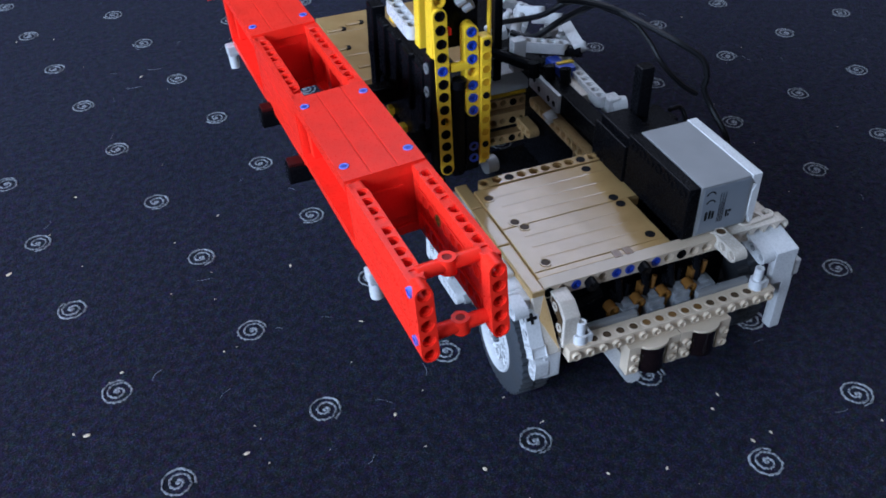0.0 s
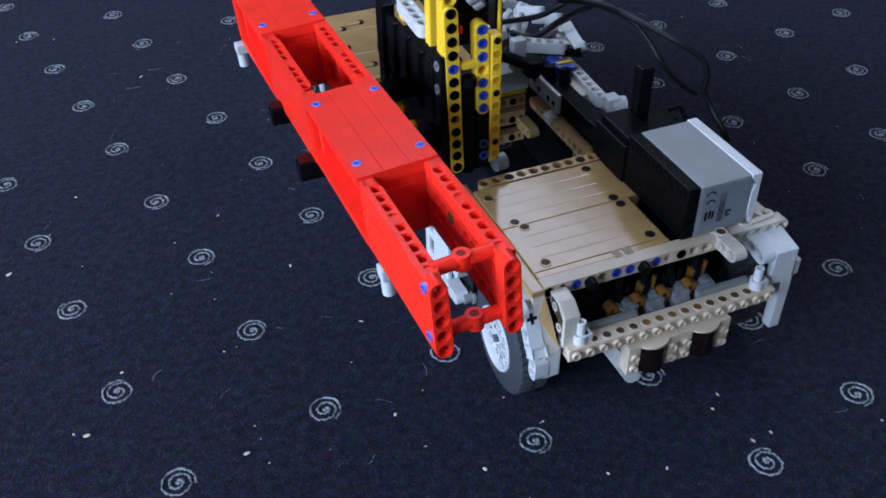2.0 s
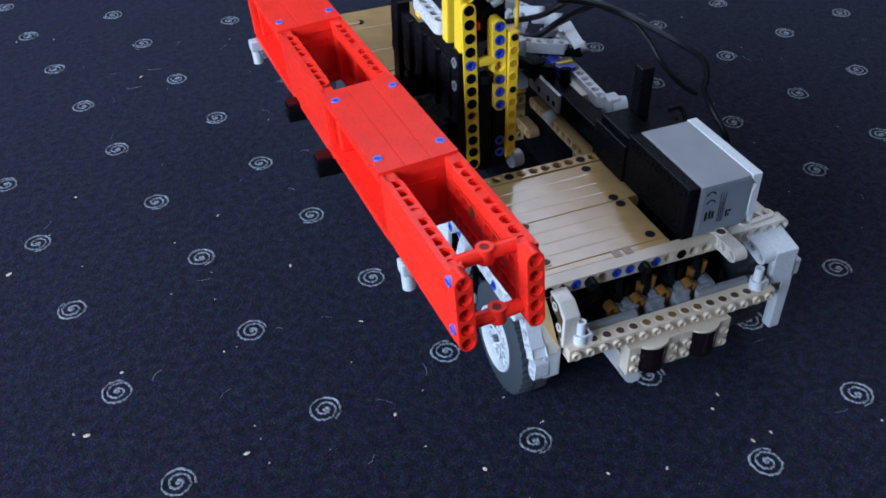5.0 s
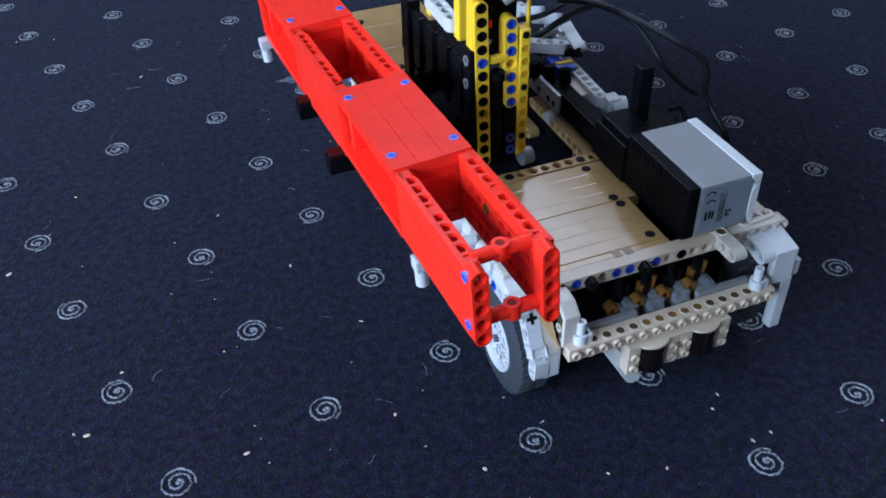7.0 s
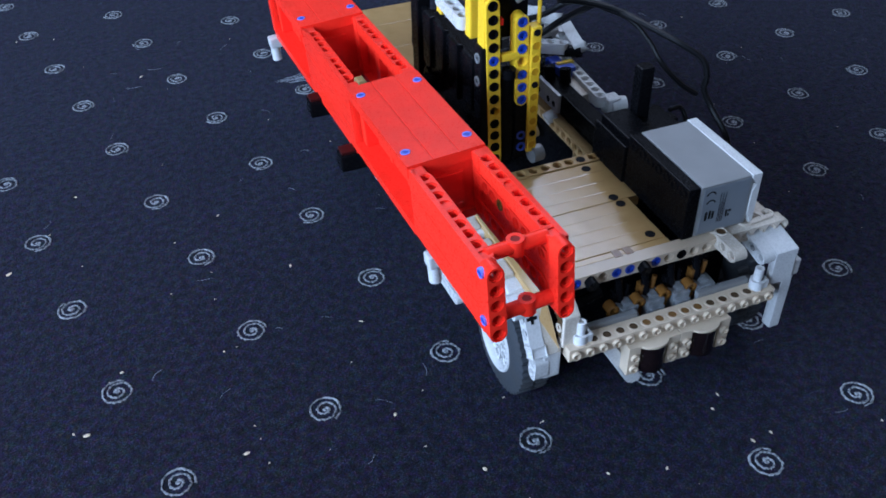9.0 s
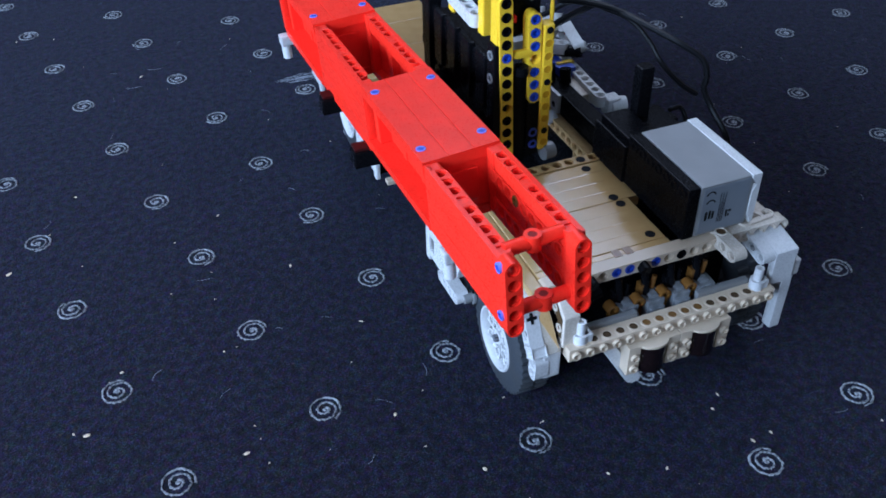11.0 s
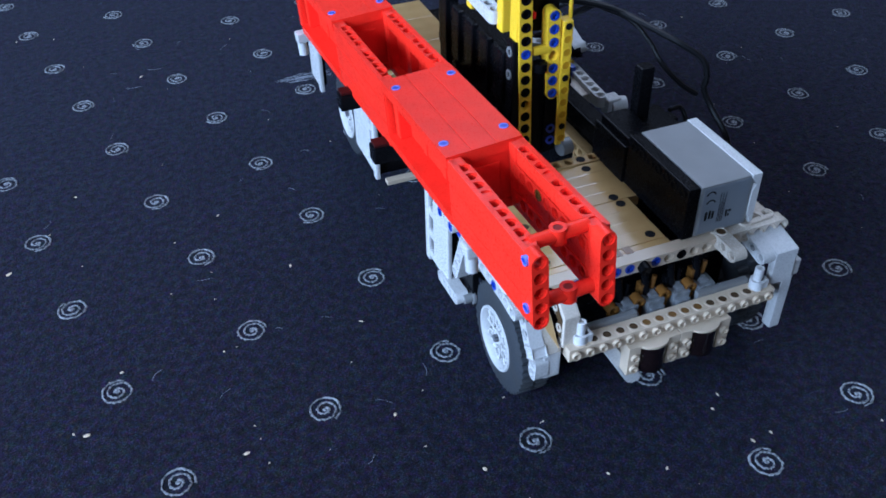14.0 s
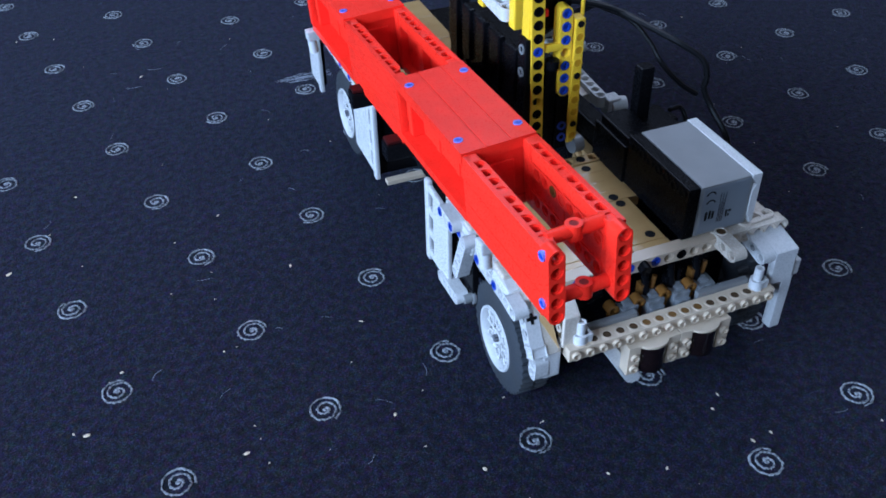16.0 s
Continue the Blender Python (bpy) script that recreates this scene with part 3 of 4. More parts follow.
    bm = bmesh.new()
    box(bm, 133.6, 140.6, 5.7, 12.4, 27, 66, 0.7)
    part("corner_post", bm, WHITE, truck, "white upright plastic bar")
    part("side_wing", box(bmesh.new(), 139.6, 146.5, 8, 18, 63, 74, 1.2), WHITE, truck)
    beam("corner_beam", 3, WHITE, truck, at(120.5, 25, 86.6, (0, -1, -0.24), (-1, 0, 0)))
    beam("corner_beam", 3, AGED, truck, at(98.5, 24, 92.6, (0, -1, 0), (-1, 0, 0)))
    round_boss(truck, 98.5, 23.5, 96.6, AGED)
    beam("deck_beam", 5, AGED, truck, at(107, 25.2, 90.6, (1, 0, 0), (0, -1, 0)))
    beam("deck_beam", 3, AGED, truck, at(117, 27.5, 92.0, (1, 0.1, 0), (0, 0, 1)))
    for x, y in ((126, 34), (134, 33)):
        part("wedge_plate", box(bmesh.new(), x - 4, x + 4, y - 2, y + 14, 86, 93, 0.8), AGED, truck)


def build_front_deck(truck):
    deck_panel(truck, -9, 34.2, 10, 5, DECKTAN)
    deck_panel(truck, -9, 74.2, 11, 5, DECKTAN)
    for x, y in ((0.3, 39.4), (0.4, 77.5), (3.6, 71.5), (-3.6, 104)):
        round_boss(truck, x, y, DECK, DECKTAN)
    for x, y in ((63, 77.1), (63.7, 70.1), (64.1, 39.3), (62.9, 109.2)):
        dark_pin(truck, x, y, DECK)
    bm = bmesh.new()
    for x in (36.4, 43.2):
        box(bm, x, x + 4.6, 28.6, 34.6, DECK - 0.4, DECK + 0.12, 0.1)
    part("slot", bm, AMBER, truck, "square slots in the deck edge")
    part("deck_edge", box(bmesh.new(), -9, 71, 29.4, 34, DECK - 7.6, DECK - 0.1, 0.5), DECKTAN, truck)
    beam("deck_beam", 15, TAN, truck, at(-6.66, 25.5, 90.2, (1, 0, 0), (0, -1, 0)))
    for k, mat in ((2, BLUE), (5, BLUE), (6, BLUE), (8, BLUE), (0, BLACK), (10, BLACK)):
        pin(truck, at(-6.66 + 8 * k, 21.6, 90.2, (1, 0, 0), (0, -1, 0)), mat)
    for k in (3, 7):
        bm = bmesh.new()
        rod(bm, (-6.66 + 8 * k, 26, 90), (-6.66 + 8 * k, 17.5, 89), 3.4, 14)
        part("peg", bm, BLACK, truck)
    beam("deck_beam", 11, DECKTAN, truck, at(0, 118.4, DECK - 3.0, (1, 0, 0), (0, 0, 1)))
    for k in (2, 8):
        dark_pin(truck, 8 * k, 118.4, DECK + 0.9)
    # stepped pieces along the west edge
    for y0, y1 in ((20.5, 62), (62.6, 99), (99.6, 124)):
        part("edge_bar", box(bmesh.new(), -17, -9.3, y0, y1, DECK - 8.2, DECK - 0.7, 0.9), DECKTAN, truck, "smooth cream plastic bar")
    for y in (40, 60, 84, 108):
        part("edge_step", box(bmesh.new(), -24, -17.2, y, y + 13, DECK - 8, DECK - 1.6, 1.2), AGED, truck)
    for y, z, n in ((96, 82.0, 3), (70, 81.6, 3), (47, 81.2, 3), (28, 80.6, 1)):
        bm = bmesh.new()
        box(bm, -25.5, -13, y - (16 if y > 30 else 6), y + 4, z + 1.2, z + 8.6, 1.4)
        part("fender_cap", bm, WHITE, truck, "white rounded fender piece")
        beam("fender_beam", n, WHITE, truck, at(-22, y, z, (0, -1, -0.02), (-1, 0, 0)))
        pin(truck, at(-26, y, z, (0, -1, 0), (-1, 0, 0)))


def build_sides(truck):
    side_plate(truck, "side_panel", -30, 140, 127, 103, 38, 91, WHITE, 3)
    part("beam_cap", box(bmesh.new(), -26, -14, 92, 116, 84.4, 92.4, 1.6), WHITE, truck, "white rounded plastic piece")
    beam("side_beam", 3, WHITE, truck, at(-27.5, 111, 88.4, (0, -1, 0), (-1, 0, 0)))
    for k in (0, 2):
        pin(truck, at(-31.5, 111 - 8 * k, 88.4, (0, -1, 0), (-1, 0, 0)))
    beam("side_beam", 4, WHITE, truck, at(-27.5, 113, 37.5, (0, -1, 0.06), (-1, 0, 0)))
    beam("arch_beam", 5, WHITE, truck, at(-26.5, 80, 87, (0, 0.36, -0.93), (-1, 0, 0)))
    # black sheet added as the shade behind the side pieces
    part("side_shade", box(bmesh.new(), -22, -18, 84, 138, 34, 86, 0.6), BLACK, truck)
    bm = bmesh.new()
    rod(bm, (-27, 86, 39), (-15, 86, 39.5), 3.0, 16)
    rod(bm, (-22, 86, 39.2), (-20.4, 86, 39.2), 4.6, 18)
    rod(bm, (-18.6, 86, 39.4), (-17, 86, 39.4), 4.6, 18)
    part("step_rod", bm, GREY, truck, "grey plastic peg with collars")
    side_plate(truck, "side_panel", -28, 247, 258, 296, 27, 82, WHITE, 3)
    bm = bmesh.new()
    box(bm, -24, 60, 252, 262, 24, 80, 1)
    part("well_wall", bm, BLACK, truck, "black plastic wall of the well")
    # added black bar that keeps window light out of the well
    part("well_sill", box(bmesh.new(), -20, -15, 142, 248, 76, 86, 0.8), BLACK, truck, "black panel added to darken the well")
    part("cross_bar", box(bmesh.new(), -22, 60, 240, 246, 21, 24.5, 0.6), TAN, truck)
    side_plate(truck, "rear_guard", -28, 394, 404, 424, 24, 66, WHITE, 3)
    for y in (306, 330, 354):
        bm = bmesh.new()
        box(bm, -25.5, -14, y, y + 21, 78, 86, 1.4)
        part("fender_cap", bm, WHITE, truck, "white rounded fender piece")
        beam("fender_beam", 3, WHITE, truck, at(-22, y + 2, 77, (0, 1, 0), (-1, 0, 0)))
        pin(truck, at(-26, y + 2, 77, (0, -1, 0), (-1, 0, 0)))


def build_battery(truck):
    bm = bmesh.new()
    box(bm, 83.4, 116.4, 26.7, 87.4, 95.4, 127.4, 0.7)
    batt = part("battery_box", bm, GREY, truck, "light grey plastic battery box")
    bm = bmesh.new()
    extrude(bm, [(95.6, 1.2), (99, 1.2), (101.5, -1.2), (117, -1.2), (120.5, 1.2), (126, -2.8), (127.9, -2.8), (127.9, 3.4), (95.6, 3.4)], 26.0, 88, 0.35,
            Matrix(((0, 1, 0, 117.2), (0, 0, 1, 0), (1, 0, 0, 0), (0, 0, 0, 1))))
    part("lip", bm, WHITE, batt, "white plastic edge")
    bm = bmesh.new()
    box(bm, 76, 83.2, 27.4, 88, 94.4, 127.0, 0.6)
    for k in range(7):
        tube(bm, (76.2, 33 + 8 * k, 122.5), (75.4, 33 + 8 * k, 122.5), 3.2, 2.2, seg=12)
    for k in range(4):
        tube(bm, (79.6, 27.6, 99.5 + 7.5 * k), (79.6, 26.9, 99.5 + 7.5 * k), 3.0, 2.0, seg=12)
    part("black_case", bm, BLACK, batt, "glossy black plastic case side")
    part("label", box(bmesh.new(), 85, 114, 26.35, 26.75, 97, 126, 0), LABEL, batt, "worn grey printed label")
    # marks on the label
    bm = bmesh.new()
    for cx, cz, span in ((89.6, 120.6, 1), (90.2, 115.2, 1)):
        prev = None
        for k in range(11):
            a = math.pi * (0.08 + 0.84 * k / 10) if span else 0
            c, s = math.cos(a), math.sin(a)
            ring = [bm.verts.new((cx + c * r, 26.28, cz + s * r)) for r in (2.4, 3.3)]
            if prev:
                bm.faces.new((prev[0], prev[1], ring[1], ring[0]))
            prev = ring
    for x0, x1, z0, z1, lean in ((87.6, 89.2, 105, 110.6, 0), (90, 91.4, 105.6, 111, 0), (92, 93.4, 105.4, 110.4, 0), (101, 102, 104.4, 108.8, 0), (102.6, 104.6, 107.2, 108.6, 0), (102.6, 103.6, 104.4, 106.2, 0)):
        box(bm, x0, x1, 26.2, 26.34, z0, z1, 0)
    for k in range(5):
        box(bm, 96 + 0.8 * k, 96.3 + 0.8 * k, 26.22, 26.34, 102, 121 - (k % 2) * 6, 0)
    part("print", bm, INK, batt, "dark unreadable printed marks")
    bm = bmesh.new()
    box(bm, 75, 119, 88.6, 124, 88, 118, 0.8)
    box(bm, 78, 96, 90, 122, 117, 122, 0.8)
    part("motor", bm, BLACK, truck, "black plastic motor block")
    bm = bmesh.new()
    box(bm, 97, 106, 114, 122, 110, 151, 0.8)
    part("black_post", bm, BLACK, truck, "black upright plastic connector")
    bm = bmesh.new()
    box(bm, 106, 122, 106, 114, 108, 117.5, 0.6)
    for k in range(2):
        box(bm, 108 + 7 * k, 112 + 7 * k, 105.2, 107, 111, 116.6, 0.3)
    part("switch", bm, BLACK, truck, "glossy black plastic switch")


def build_rear(truck):
    deck_panel(truck, -30, 268, 11, 5, DECKTAN, False)
    deck_panel(truck, -30, 308, 11, 5, DECKTAN, False)
    deck_panel(truck, -30, 348, 11, 4, DECKTAN, False)
    for x, y in ((-24, 352), (-8, 358), (-20, 288), (-4, 276), (-30, 320)):
        part("deck_boss", box(bmesh.new(), x - 4, x + 8, y - 2.5, y + 2.5, DECK - 1, DECK + 1.2, 0.7), DECKTAN, truck)
        dark_pin(truck, x + 8, y, DECK + 0.9)
    # front face of the rear frame, seen across the well
    # the golden tan of these beams paints warm light bounced between parts
    for z, x0, n, mat in ((20, 58, 7, HONEY), (36, 58, 7, HONEY), (52, 58, 6, HONEY)):
        beam("cross_beam", n, mat, truck, at(x0, 270, z, (1, 0, 0), (0, -1, 0)))
        pin(truck, at(x0 + 8 * 4, 266, z, (1, 0, 0), (0, -1, 0)), BLACK)
    part("shelf", box(bmesh.new(), 54, 108, 262, 274, 42.2, 46, 0.6), HONEY, truck)
    bm = bmesh.new()
    rod(bm, (50, 264, 61.5), (116, 264, 61.5), 2.0, 10)
    part("yellow_axle", bm, YELLOW, truck)
    part("white_block", box(bmesh.new(), 50, 108, 258, 276, 66, 82, 0.8), WHITE, truck)
    part("rear_frame", box(bmesh.new(), -8, 118, 276, 380, 30, 84, 1), BLACK, truck, "black rear chassis frame in shade")
    part("front_frame", box(bmesh.new(), -6, 120, 40, 122, 30, 84, 1), BLACK, truck, "black front chassis frame in shade")
    part("well_floor", box(bmesh.new(), 60, 118, 124, 262, 6, 14, 1), BLACK, truck)
    # long side rail east of the well
    bm = bmesh.new()
    box(bm, 89, 101, 124, 268, 84, 97, 0.8)
    part("side_rail", bm, BLACK, truck, "long black plastic rail beside the well")
    plate = part("rail_plate", box(bmesh.new(), 86, 88.6, 190, 234, 83, 97, 0.8), WHITE, truck, "white plastic plate with pin holes")
    # black discs on the plate stand in for the holes' shade
    for y, z in ((226, 92), (218, 88), (204, 88), (196, 88)):
        part("hole", rod(bmesh.new(), (85.8, y, z), (86.2, y, z), 2.2, 12), INK, plate)
    # rail beams and uprights carry the same painted warm bounce
    beam("rail_beam", 13, HONEY, truck, at(90, 132, 72, (0, 1, 0), (-1, 0, 0)))
    beam("rail_beam", 3, HONEY, truck, at(90, 232, 44, (0, 1, 0), (-1, 0, 0)))
    # added black panel, deepens the shade on the well's east side
    part("well_side", box(bmesh.new(), 98, 102, 124, 262, 12, 82, 0.8), BLACK, truck, "black panel added to darken the well")
    for y in (140, 168):
        beam("upright", 5, HONEY, truck, at(94, y, 32, (0, 0, 1), (-1, 0, 0)))
    bm = bmesh.new()
    rod(bm, (83, 200, 74), (90, 200, 77), 4.5, 14)
    part("bush", bm, WHITE, truck)
    # white arms on top of the rail
    beam("top_arm", 11, WHITE, truck, at(110, 176, 96, (0.06, 1, 0), (0, 0, 1)))
    beam("top_arm", 7, AGED, truck, at(104, 190, 92, (0.02, 1, 0), (-1, 0, 0)))
    part("arm_block", box(bmesh.new(), 101, 116, 186, 236, 88, 96, 1), AGED, truck)
    bm = bmesh.new()
    box(bm, 99, 111, 212, 222, 94, 103, 1)
    box(bm, 97, 106, 222, 232, 94, 104, 1)
    part("blue_block", bm, BLUE, truck, "blue plastic connector")
    part("yellow_strip", box(bmesh.new(), 100, 113, 219, 222, 102.5, 104.2, 0.4), YELLOW, truck)
    bm = bmesh.new()
    rod(bm, (116, 172, 92), (126, 170, 92), 6.2, 18)
    box(bm, 112, 122, 168, 178, 86, 99, 1.5)
    part("arm_end", bm, WHITE, truck, "white rounded plastic knuckle")
    rnd = random.Random(11)
    for x, y, z, a, b in ((100, 290, 104, 20, -30), (112, 302, 106, 16, 40), (122, 272, 100, 18, 20), (92, 268, 104, 18, 70), (128, 252, 100, 22, -60), (104, 312, 112, 14, 10), (84, 286, 100, 16, -20)):
        bm = bmesh.new()
        box(bm, -a / 2, a / 2, -4, 4, -4, 4, 0.9)
        tube(bm, (a / 2 - 4, 0, 3.5), (a / 2 - 4, 0, 4.6), 3.4, 2.3, seg=12)
        rod(bm, (-a / 2 + 3, 0, 0), (-a / 2 + 3, 0, 9), 2.4, 12)
        part("connector", bm, WHITE if rnd.random() < 0.7 else CHROME, truck, "white plastic connector", pose(x * MM, y * MM, z * MM, rnd.uniform(-20, 30), rnd.uniform(-25, 25), b))
    # white brackets behind the rail
    beam("bracket_arm", 5, WHITE, truck, at(82, 247, 110, (0.86, -0.5, -0.02), (0, 0, 1)), "white plastic bracket arm")
    beam("bracket_arm", 5, WHITE, truck, at(127, 256, 110, (-0.22, -0.97, 0), (1, 0, 0.5)), "white plastic bracket arm")
    bm = bmesh.new()
    box(bm, 76, 86, 240, 248, 92, 116, 1.2)
    rod(bm, (86, 262, 108), (96, 272, 120), 3.6, 14)
    part("bracket_block", bm, WHITE, truck, "white plastic bracket block")
    for x, y in ((108, 296), (114, 280)):
        beam("short_arm", 3, WHITE, truck, at(x, y, 110, (0.6, -0.7, 0.15), (0.3, 0.2, 1)))
    for x, y in ((84, 222), (92, 214), (100, 206)):
        bm = rod(bmesh.new(), (x, y, 96), (x, y + 2, 106), 4.0, 14)
        part("black_bush", bm, BLACK, truck)
    part("rail_post", box(bmesh.new(), 64.4, 70.4, 247, 253, 84, 168, 0.8), BLACK, truck, "black upright post")
    for a, b in (((86, 230, 100), (60, 252, 108)), ((96, 246, 104), (120, 222, 108)), ((70, 262, 96), (118, 262, 98))):
        bm = bmesh.new()
        rod(bm, a, b, 4.2, 12)
        part("black_axle", bm, BLACK, truck)


def build_cables(truck):
    for name, pts, r in (("cable", ((80, 268, 118), (92, 234, 135), (106, 217, 150), (119, 200, 152), (130, 172, 150), (141, 147, 146), (153, 134, 138), (156, 129, 128), (155, 128, 118), (158, 122, 108), (161, 109, 97), (162, 103, 88)), 2.0),
                         ("cable", ((119, 203, 150), (129, 180, 148), (133, 161, 140), (136, 150, 130), (146, 141, 118), (157, 137, 110)), 1.7),
                         ("cable", ((84, 262, 112), (96, 249, 112), (112, 234, 130), (121, 214, 146)), 2.3),
                         ("cable", ((87, 202, 160), (107, 198, 156), (125, 185, 152), (136, 162, 148), (147, 142, 143)), 1.8),
                         ("cable", ((128, 124, 112), (138, 127, 110), (140, 122, 104), (136, 116, 100)), 1.5)):
        part(name, curve_rod(bmesh.new(), pts, r), CABLE, truck, "black rubber cable")


def build_truck():
    truck = thing("toy_truck", "yellowed white plastic toy sideloader truck with an open centre well", "toy truck")
    build_front_bumper(truck)
    build_front_deck(truck)
    build_sides(truck)
    for x, y, turn in ((-21.5, 53.5, -0.9), (-25, 330, 0), (141.5, 53.5, 179.1), (141.5, 334, 180)):
        build_wheel(truck, x, y, turn)
    build_battery(truck)
    build_rear(truck)
    build_cables(truck)
    return truck


# ---- the red girder ----
GIRDER_YAW, GIRDER_PITCH, GIRDER_ROLL = -0.02556, -0.03279, 0.05568
ALONG = Vector((math.sin(GIRDER_YAW) * math.cos(GIRDER_PITCH), math.cos(GIRDER_YAW) * math.cos(GIRDER_PITCH), math.sin(GIRDER_PITCH)))
ACROSS = Vector((math.cos(GIRDER_YAW) * math.cos(GIRDER_ROLL), -math.sin(GIRDER_YAW) * math.cos(GIRDER_ROLL), math.sin(GIRDER_ROLL)))
GIRDER_BASE = at(-99.77, 123.44, 166.22, ACROSS, ACROSS.cross(ALONG))


def girder_side(parent, x, y0, out, top, bottom, length):
    """A closed grooved side panel; out is -1 or 1, the way its face looks."""
    high = top - bottom
    bm = bmesh.new()
    m = Matrix(((0, 0, out, x), (1, 0, 0, y0), (0, 1, 0, bottom), (0, 0, 0, 1)))
    ribbed(bm, length, high, 2.6, 2, m, 0.8)
    inner = x - out * 1.2
    ob = part("side_panel", bm, RED, parent)
    for a, b in ((0.4, 7.4), (length / 2, length / 2 + 7), (length - 7.4, length - 0.4)):
        bm = bmesh.new()
        box(bm, min(inner, x - out * 7.4), max(inner, x - out * 7.4), y0 + a, y0 + b, bottom + 0.4, top - 0.4, 0.4)
        part("rib", bm, RED, ob)
    bm = bmesh.new()
    box(bm, min(inner, x - out * 7.4), max(inner, x - out * 7.4), y0 + 1, y0 + length - 1, bottom + 0.4, bottom + 5, 0.4)
    part("rib", bm, RED, ob)
    return ob


def build_girder():
    g = thing("girder", "long red plastic box girder with blue pins, held on the forks", "girder")
    g.matrix_basis = GIRDER_BASE
    TOP = -1.0
    for base, bot in ((-163.4, -38.4), (12.2, -41.5)):
        for x, out in ((-3.6, -1), (36.4, 1)):
            girder_side(g, x, base + (8.2 if base < 0 else 0), out, TOP, bot, 79.2 if base < 0 else 87.6)
        for x in (0.5, 32.4):
            beam("rail", 9, RED, g, at(x, base + 13.5, TOP - 4.1, (0, 1, 0), (0, 0, 1)))
    for x, out in ((-4.75, -1),):
        for z in (-2.3, -28):
            flush_pin(g, at(x - 0.45, -158.4, z, (0, 1, 0), (out, 0, 0)))
    for base in (-76, 100, 276):
        bot = -39.5 if base < 0 else -42
        bm = bmesh.new()
        m = Matrix(((0, -1, 0, 36), (1, 0, 0, base), (0, 0, 1, 0.2), (0, 0, 0, 1)))
        ribbed(bm, 87.6, 40, 6.5, 2, m, 0.3)
        part("top_panel", bm, RED, g)
        for x in (0, 32):
            for y in (base + 12, base + 76):
                flush_pin(g, at(x, y, 0.2))
        bm = bmesh.new()
        m = Matrix(((0, 1, 0, -3.8), (1, 0, 0, base), (0, 0, -1, bot + 0.4), (0, 0, 0, 1)))
        ribbed(bm, 87.6, 40, 5, 2, m, 0.3)
        part("bottom_panel", bm, RED, g)
        for y in (base + 1, base + 80):
            bm = bmesh.new()
            box(bm, 0.4, 32.0, y, y + 6, bot + 5.6, -6.4, 0.6)
            box(bm, 8, 24, y - 0.8, y + 6.8, bot + 10, -11, 0.8)
            part("cross_panel", bm, RED, g)
        for x, out in ((8.5, -1), (23.5, 1)):
            # recessed inner web of the open side
            bm = bmesh.new()
            box(bm, x - 1.2, x + 1.2, base + 7, base + 81, bot + 5.6, -6.4, 0.4)
            for y in (base + 30, base + 56):
                box(bm, x - 2, x + 2, y, y + 5, bot + 5.6, -6.4, 0.5)
            part("web", bm, RED, g)
            # dark disc on the web, coloured as a hole in shade
            bm = bmesh.new()
            rod(bm, (x + out * 1.0, base + 20, bot + 14), (x + out * 1.5, base + 20, bot + 14), 3.0, 14)
            part("hole", bm, MAROON, g)
        for x in (0.1, 32.0):
            for y in (base - 3.6, base + 91):
                bm = bmesh.new()
                box(bm, x - 3.3, x + 3.3, y - 3.6, y + 4.4, bot + 3, TOP - 0.2, 1.4)
                box(bm, x - 3.4, x + 3.4, y - 3.4, y + 3.4, bot + 3, bot + 12, 0.8)
                box(bm, x - 3.4, x + 3.4, y - 3.4, y + 3.4, TOP - 9, TOP, 0.8)
                part("corner_column", bm, RED, g)
    for x in (-0.8, 30.9):
        beam("end_beam", 5, RED, g, at(x, -159.4, -2.2, (0, 0, -1), (0, -1, 0)))
    for x, out in ((0.2, 1), (32.4, -1)):
        for z in (-14.2, -30.4):
            beam("inner_wall", 9, RED, g, at(x, -146, z, (0, 1, 0), (out, 0, 0)), square=True)
        part("inner_rib", box(bmesh.new(), x - 3, x + 3, -150, -80, -26.6, -18.0, 0.4), RED, g)
    pin(g, at(28.4, -106, -14.2, (0, 1, 0), (-1, 0, 0)), AMBER)
    for y, z in ((-148, -3.5), (-157, -29)):
        bm = bmesh.new()
        rod(bm, (2, y, z), (30, y, z), 3.3, 18)
        tube(bm, (15.6, y, z - 3.7), (15.6, y, z + 3.7), 3.9, 2.1, seg=18)
        part("cross_tube", bm, RED, g)
        # darker red plug, the shade of the bore put into its colour
        bm = bmesh.new()
        rod(bm, (15.6, y, z - 3), (15.6, y, z + 3.4), 2.15, 14)
        part("hole", bm, REDBORE, g)
    # white pieces under the edge, each with a round peg that hangs from it
    for x, y in ((-0.8, -90), (-5.5, 190)):
        bm = bmesh.new()
        box(bm, x - 3.6, x + 9, y - 3.8, y + 3.8, -49.4, -41.9, 1.2)
        bar = part("under_bar", bm, WHITE, g, "white plastic bar under the edge")
        bm = bmesh.new()
        tube(bm, (x, y, -59), (x, y, -49.2), 3.3, 2.0, seg=18)
        rod(bm, (x, y, -57), (x, y, -49.2), 2.1, 12)
        part("peg", bm, WHITE, bar)
    return g


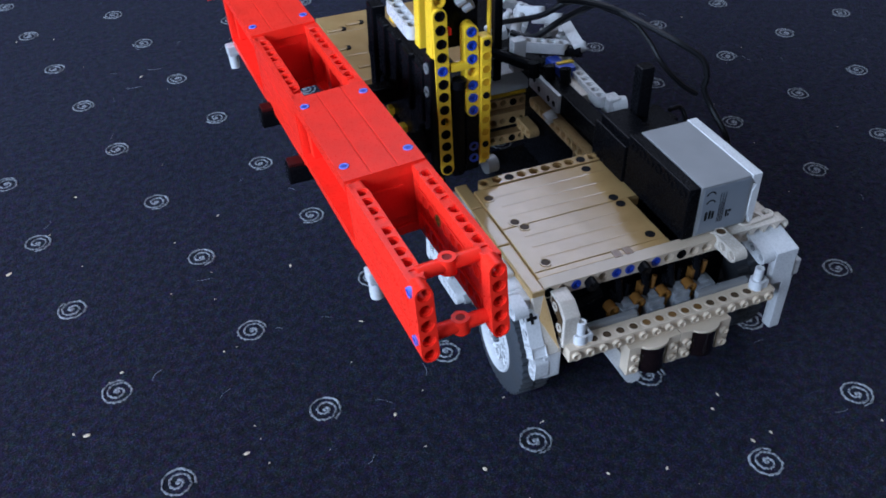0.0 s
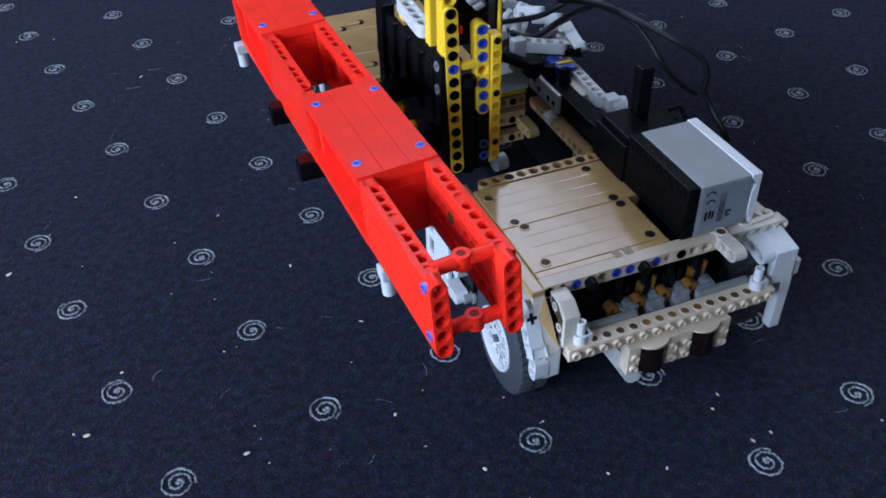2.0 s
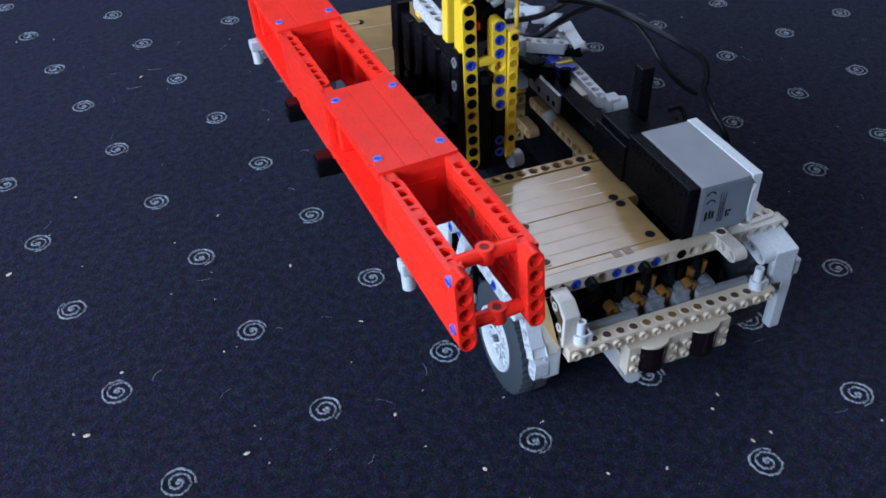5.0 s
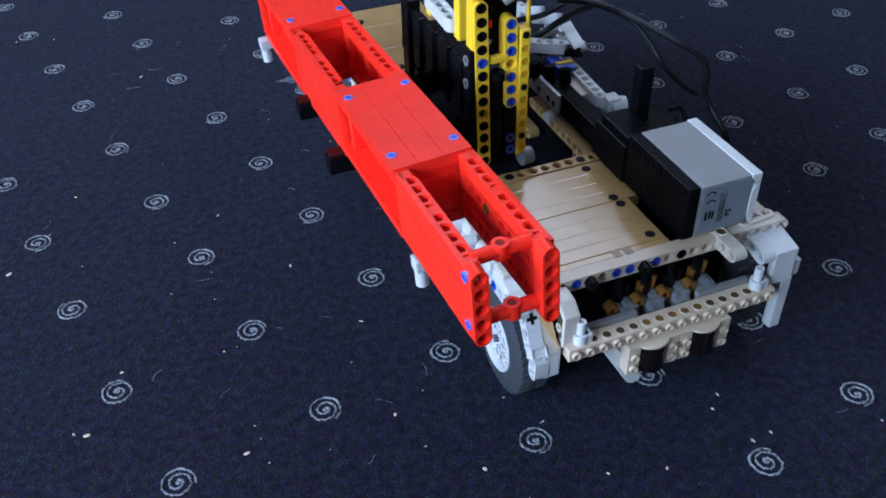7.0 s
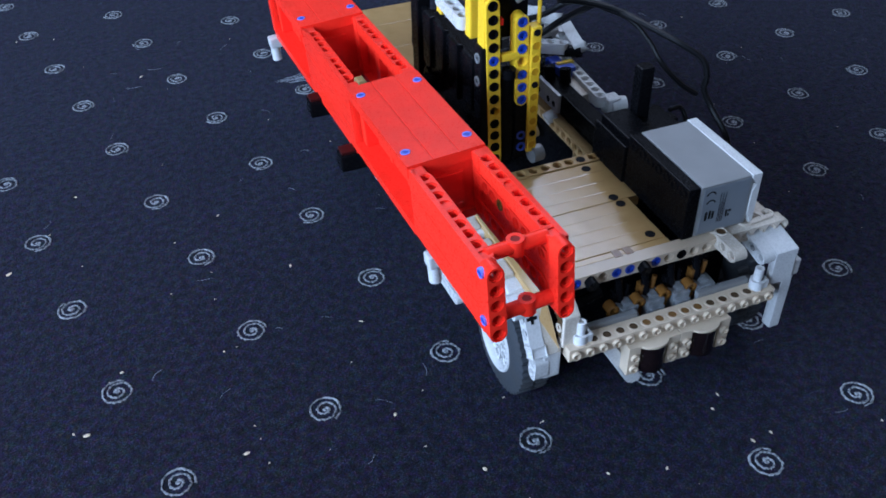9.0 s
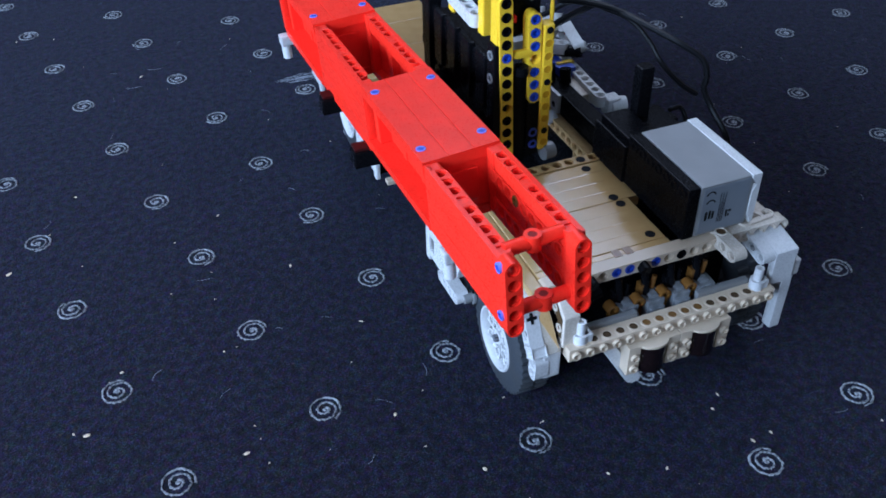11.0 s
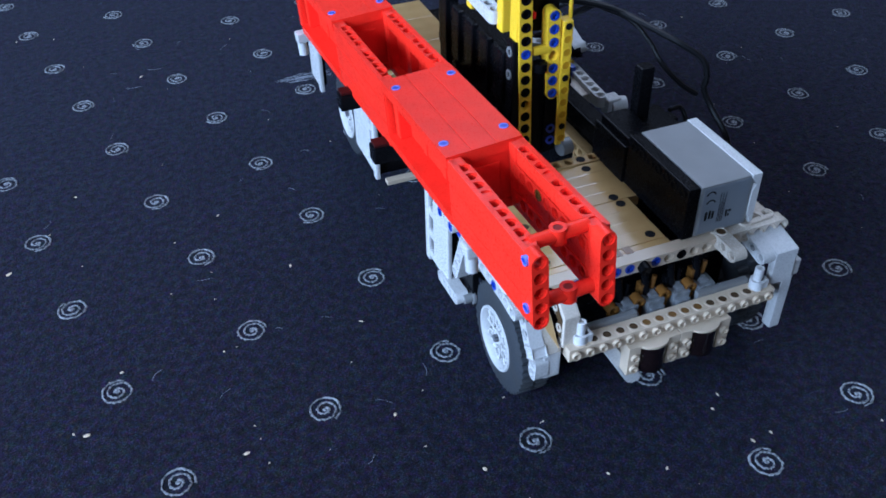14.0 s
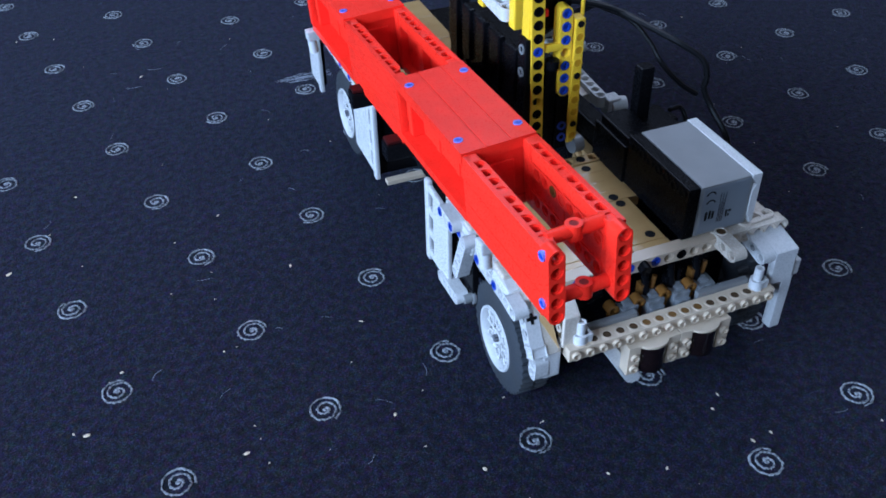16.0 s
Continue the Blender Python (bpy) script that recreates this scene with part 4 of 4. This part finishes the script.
# ---- the mast ----
def build_mast(truck):
    bm = bmesh.new()
    # slatted black side frame that reaches back along the well
    box(bm, -26.5, -22, 134, 236, 100, 160, 0.8)
    mast = part("mast", bm, BLACK, truck, "black and yellow lifting mast that slides across the well")
    for k in range(5):
        y = 142 + 22 * k
        part("slat", box(bmesh.new(), -28.6, -24, y, y + 13, 130 - 4 * (k % 2), 163 - 0.6 * k, 1.6), BLACK, mast)
        bm = bmesh.new()
        tube(bm, (-28.4, y + 8, 118 + 13 * (k % 3)), (-25, y + 8, 118 + 13 * (k % 3)), 5.4, 2.4, seg=18)
        part("gear", bm, BLACK, mast)
    part("lower_rail", box(bmesh.new(), -28, -21, 128, 236, 98, 104, 1), BLACK, mast)
    part("upright", box(bmesh.new(), -29, -20, 128, 138, 100, 176, 1.2), BLACK, mast)
    part("upright", box(bmesh.new(), -29, -20, 228, 240, 100, 165, 1.2), BLACK, mast)
    part("gear_case", box(bmesh.new(), -20, 2, 138, 228, 92, 150, 1.5), BLACK, mast)
    for z in (155.4, 169.5):
        bm = bmesh.new()
        tube(bm, (-29.2, 132, z), (-30, 132, z), 3.0, 1.9, seg=14)
        part("axle_end", bm, GREY, mast)
    FRONT = 130.6
    beam("mast_beam", 13, YELLOW, mast, at(-19.8, FRONT, 104.6, (-0.035, 0, 1), (0, -1, 0)))
    # unseen upper length, added for its reflection in the deck
    beam("mast_beam", 14, YELLOW, mast, at(-23.6, FRONT, 208.6, (-0.035, 0, 1), (0, -1, 0)))
    for k in (0, 1, 2, 3, 5, 6, 7, 9, 10, 11, 12):
        pin(mast, at(-19.8 - 0.28 * k, FRONT - 4, 104.6 + 8 * k, (1, 0, 0), (0, -1, 0)), BLACK)
    pin(mast, at(-19.8 - 0.28 * 8, FRONT - 4, 104.6 + 64, (1, 0, 0), (0, -1, 0)))
    part("mast_cheek", box(bmesh.new(), -27.2, -23.9, 129, 138, 170, 232, 1.0), YELLOW, mast, "bright yellow plastic cheek")
    beam("mast_beam", 7, YELLOW, mast, at(-3.3, FRONT + 1, 140, (-0.03, 0, 1), (0, -1, 0)))
    part("lower_block", box(bmesh.new(), -7, 1, FRONT - 2.4, FRONT + 6, 100, 136, 0.8), BLACK, mast)
    for k in (0, 1, 3, 4, 5, 7, 8, 9):
        pin(mast, at(-2.6 - 0.24 * k, FRONT - 3, 116 + 8 * k - 8 * (k < 2), (1, 0, 0), (0, -1, 0)))
    bm = bmesh.new()
    box(bm, 0.6, 6.6, 126.2, 134, 104, 184, 0.5)
    for k in range(10):
        tube(bm, (3.6, 126.6, 109 + 8 * k), (3.6, 125.8, 109 + 8 * k), 2.9, 2.3, seg=14)
    part("mast_bar", bm, YELLOW, mast)
    # socket floors in a darker yellow that paints the shade within
    for k in range(10):
        if k in (1, 5, 9):
            continue
        bm = bmesh.new()
        rod(bm, (3.6, 126.6, 109 + 8 * k), (3.6, 126.05, 109 + 8 * k), 2.35, 12)
        part("socket", bm, SOCKET, mast)
    # three holes as black discs, their shade put into the colour
    for k in (1, 5, 9):
        bm = bmesh.new()
        rod(bm, (3.6, 125.9, 109 + 8 * k), (3.6, 125.4, 109 + 8 * k), 2.0, 12)
        part("hole", bm, INK, mast)
    bm = bmesh.new()
    rod(bm, (7.4, 132, 130), (7.4, 132, 320), 1.2, 10)
    part("thin_axle", bm, YELLOW, mast)
    bm = bmesh.new()
    box(bm, -17, -5, 127.4, 131, 166, 171, 1.4)
    part("mast_bridge", bm, YELLOW, mast)
    bm = bmesh.new()
    rod(bm, (-11.8, 128.5, 156), (-11.8, 128.5, 161), 4.2, 16)
    box(bm, -16, -7, 128.5, 136, 96, 158, 3.5)
    part("screw_column", bm, BLACK, mast)
    # made tall and wide beyond view to darken the deck's reflection
    part("top_block", box(bmesh.new(), -19, 3, 137, 160, 176, 320, 1), BLACK, mast)
    part("indicator", box(bmesh.new(), -18.2, -16, 128, 131, 188, 192, 0.5), RED, mast)
    for x, y, z in ((-13, 128, 206), (-9, 129, 202)):
        bm = bmesh.new()
        rod(bm, (x, y, z), (x + 4, y - 2, z + 3), 3.2, 12)
        part("grey_joint", bm, GREY, mast)
    # yellow uprights and a white beam behind
    for y, z0, z1 in ((146, 174, 226), (190, 170, 226)):
        bm = bmesh.new()
        box(bm, -28, -22, y, y + 7.6, z0, z1, 1.0)
        part("rear_upright", bm, YELLOW, mast)
    beam("white_beam", 5, WHITE, mast, at(-28, 156, 181, (0, 1, 0.05), (0, 0, 1)))
    part("yellow_foot", box(bmesh.new(), -28, -22, 128, 136, 94, 101, 0.8), YELLOW, mast)
    bm = bmesh.new()
    rod(bm, (4, 127, 101), (11, 128, 101), 5.2, 16)
    part("bush", bm, GREY, mast)
    for y, z in ((150, 98), (176, 98), (200, 98)):
        part("yellow_strut", box(bmesh.new(), -30, -25, y, y + 7, z, z + 10, 0.8), YELLOW, mast)
    # forks
    for y in (134, 199):
        bm = bmesh.new()
        box(bm, -111, -20, y + 1, y + 11, 113, 123.5, 1.2)
        fork = part("fork", bm, BLACK, mast, "black fork arm under the girder")
        part("pad", box(bmesh.new(), -110, -94, y + 2, y + 10.5, 123.6, 125.4, 0.5), MAROON, fork, "dark red pad")
    return mast


SLIDE = [(0.0, 0.0), (0.5, 1.45), (1.0, 3.0), (1.5, 4.55), (2.0, 6.2), (2.5, 7.9), (3.0, 9.65), (3.5, 11.4), (4.0, 13.1), (6.5, 21.6), (7.0, 23.4),
         (7.5, 25.15), (8.0, 26.8), (8.5, 28.4), (9.0, 30.2), (11.5, 40.0), (12.0, 42.0), (12.5, 44.0), (13.0, 45.8), (13.5, 47.7), (14.0, 49.7),
         (14.5, 51.75), (15.0, 53.6), (15.5, 55.4), (16.0, 57.25)]


def motions():
    """The mast and the girder on its forks slide across the truck together."""
    walk(girder, [(t, Matrix.Translation((s * MM, 0, 0)) @ GIRDER_BASE) for t, s in SLIDE])
    walk(mast, [(t, Matrix.Translation((s * MM, 0, 0))) for t, s in SLIDE])


floor = build_room()
truck = build_truck()
girder = build_girder()
mast = build_mast(truck)
build_spirals(floor)
build_litter()
motions()
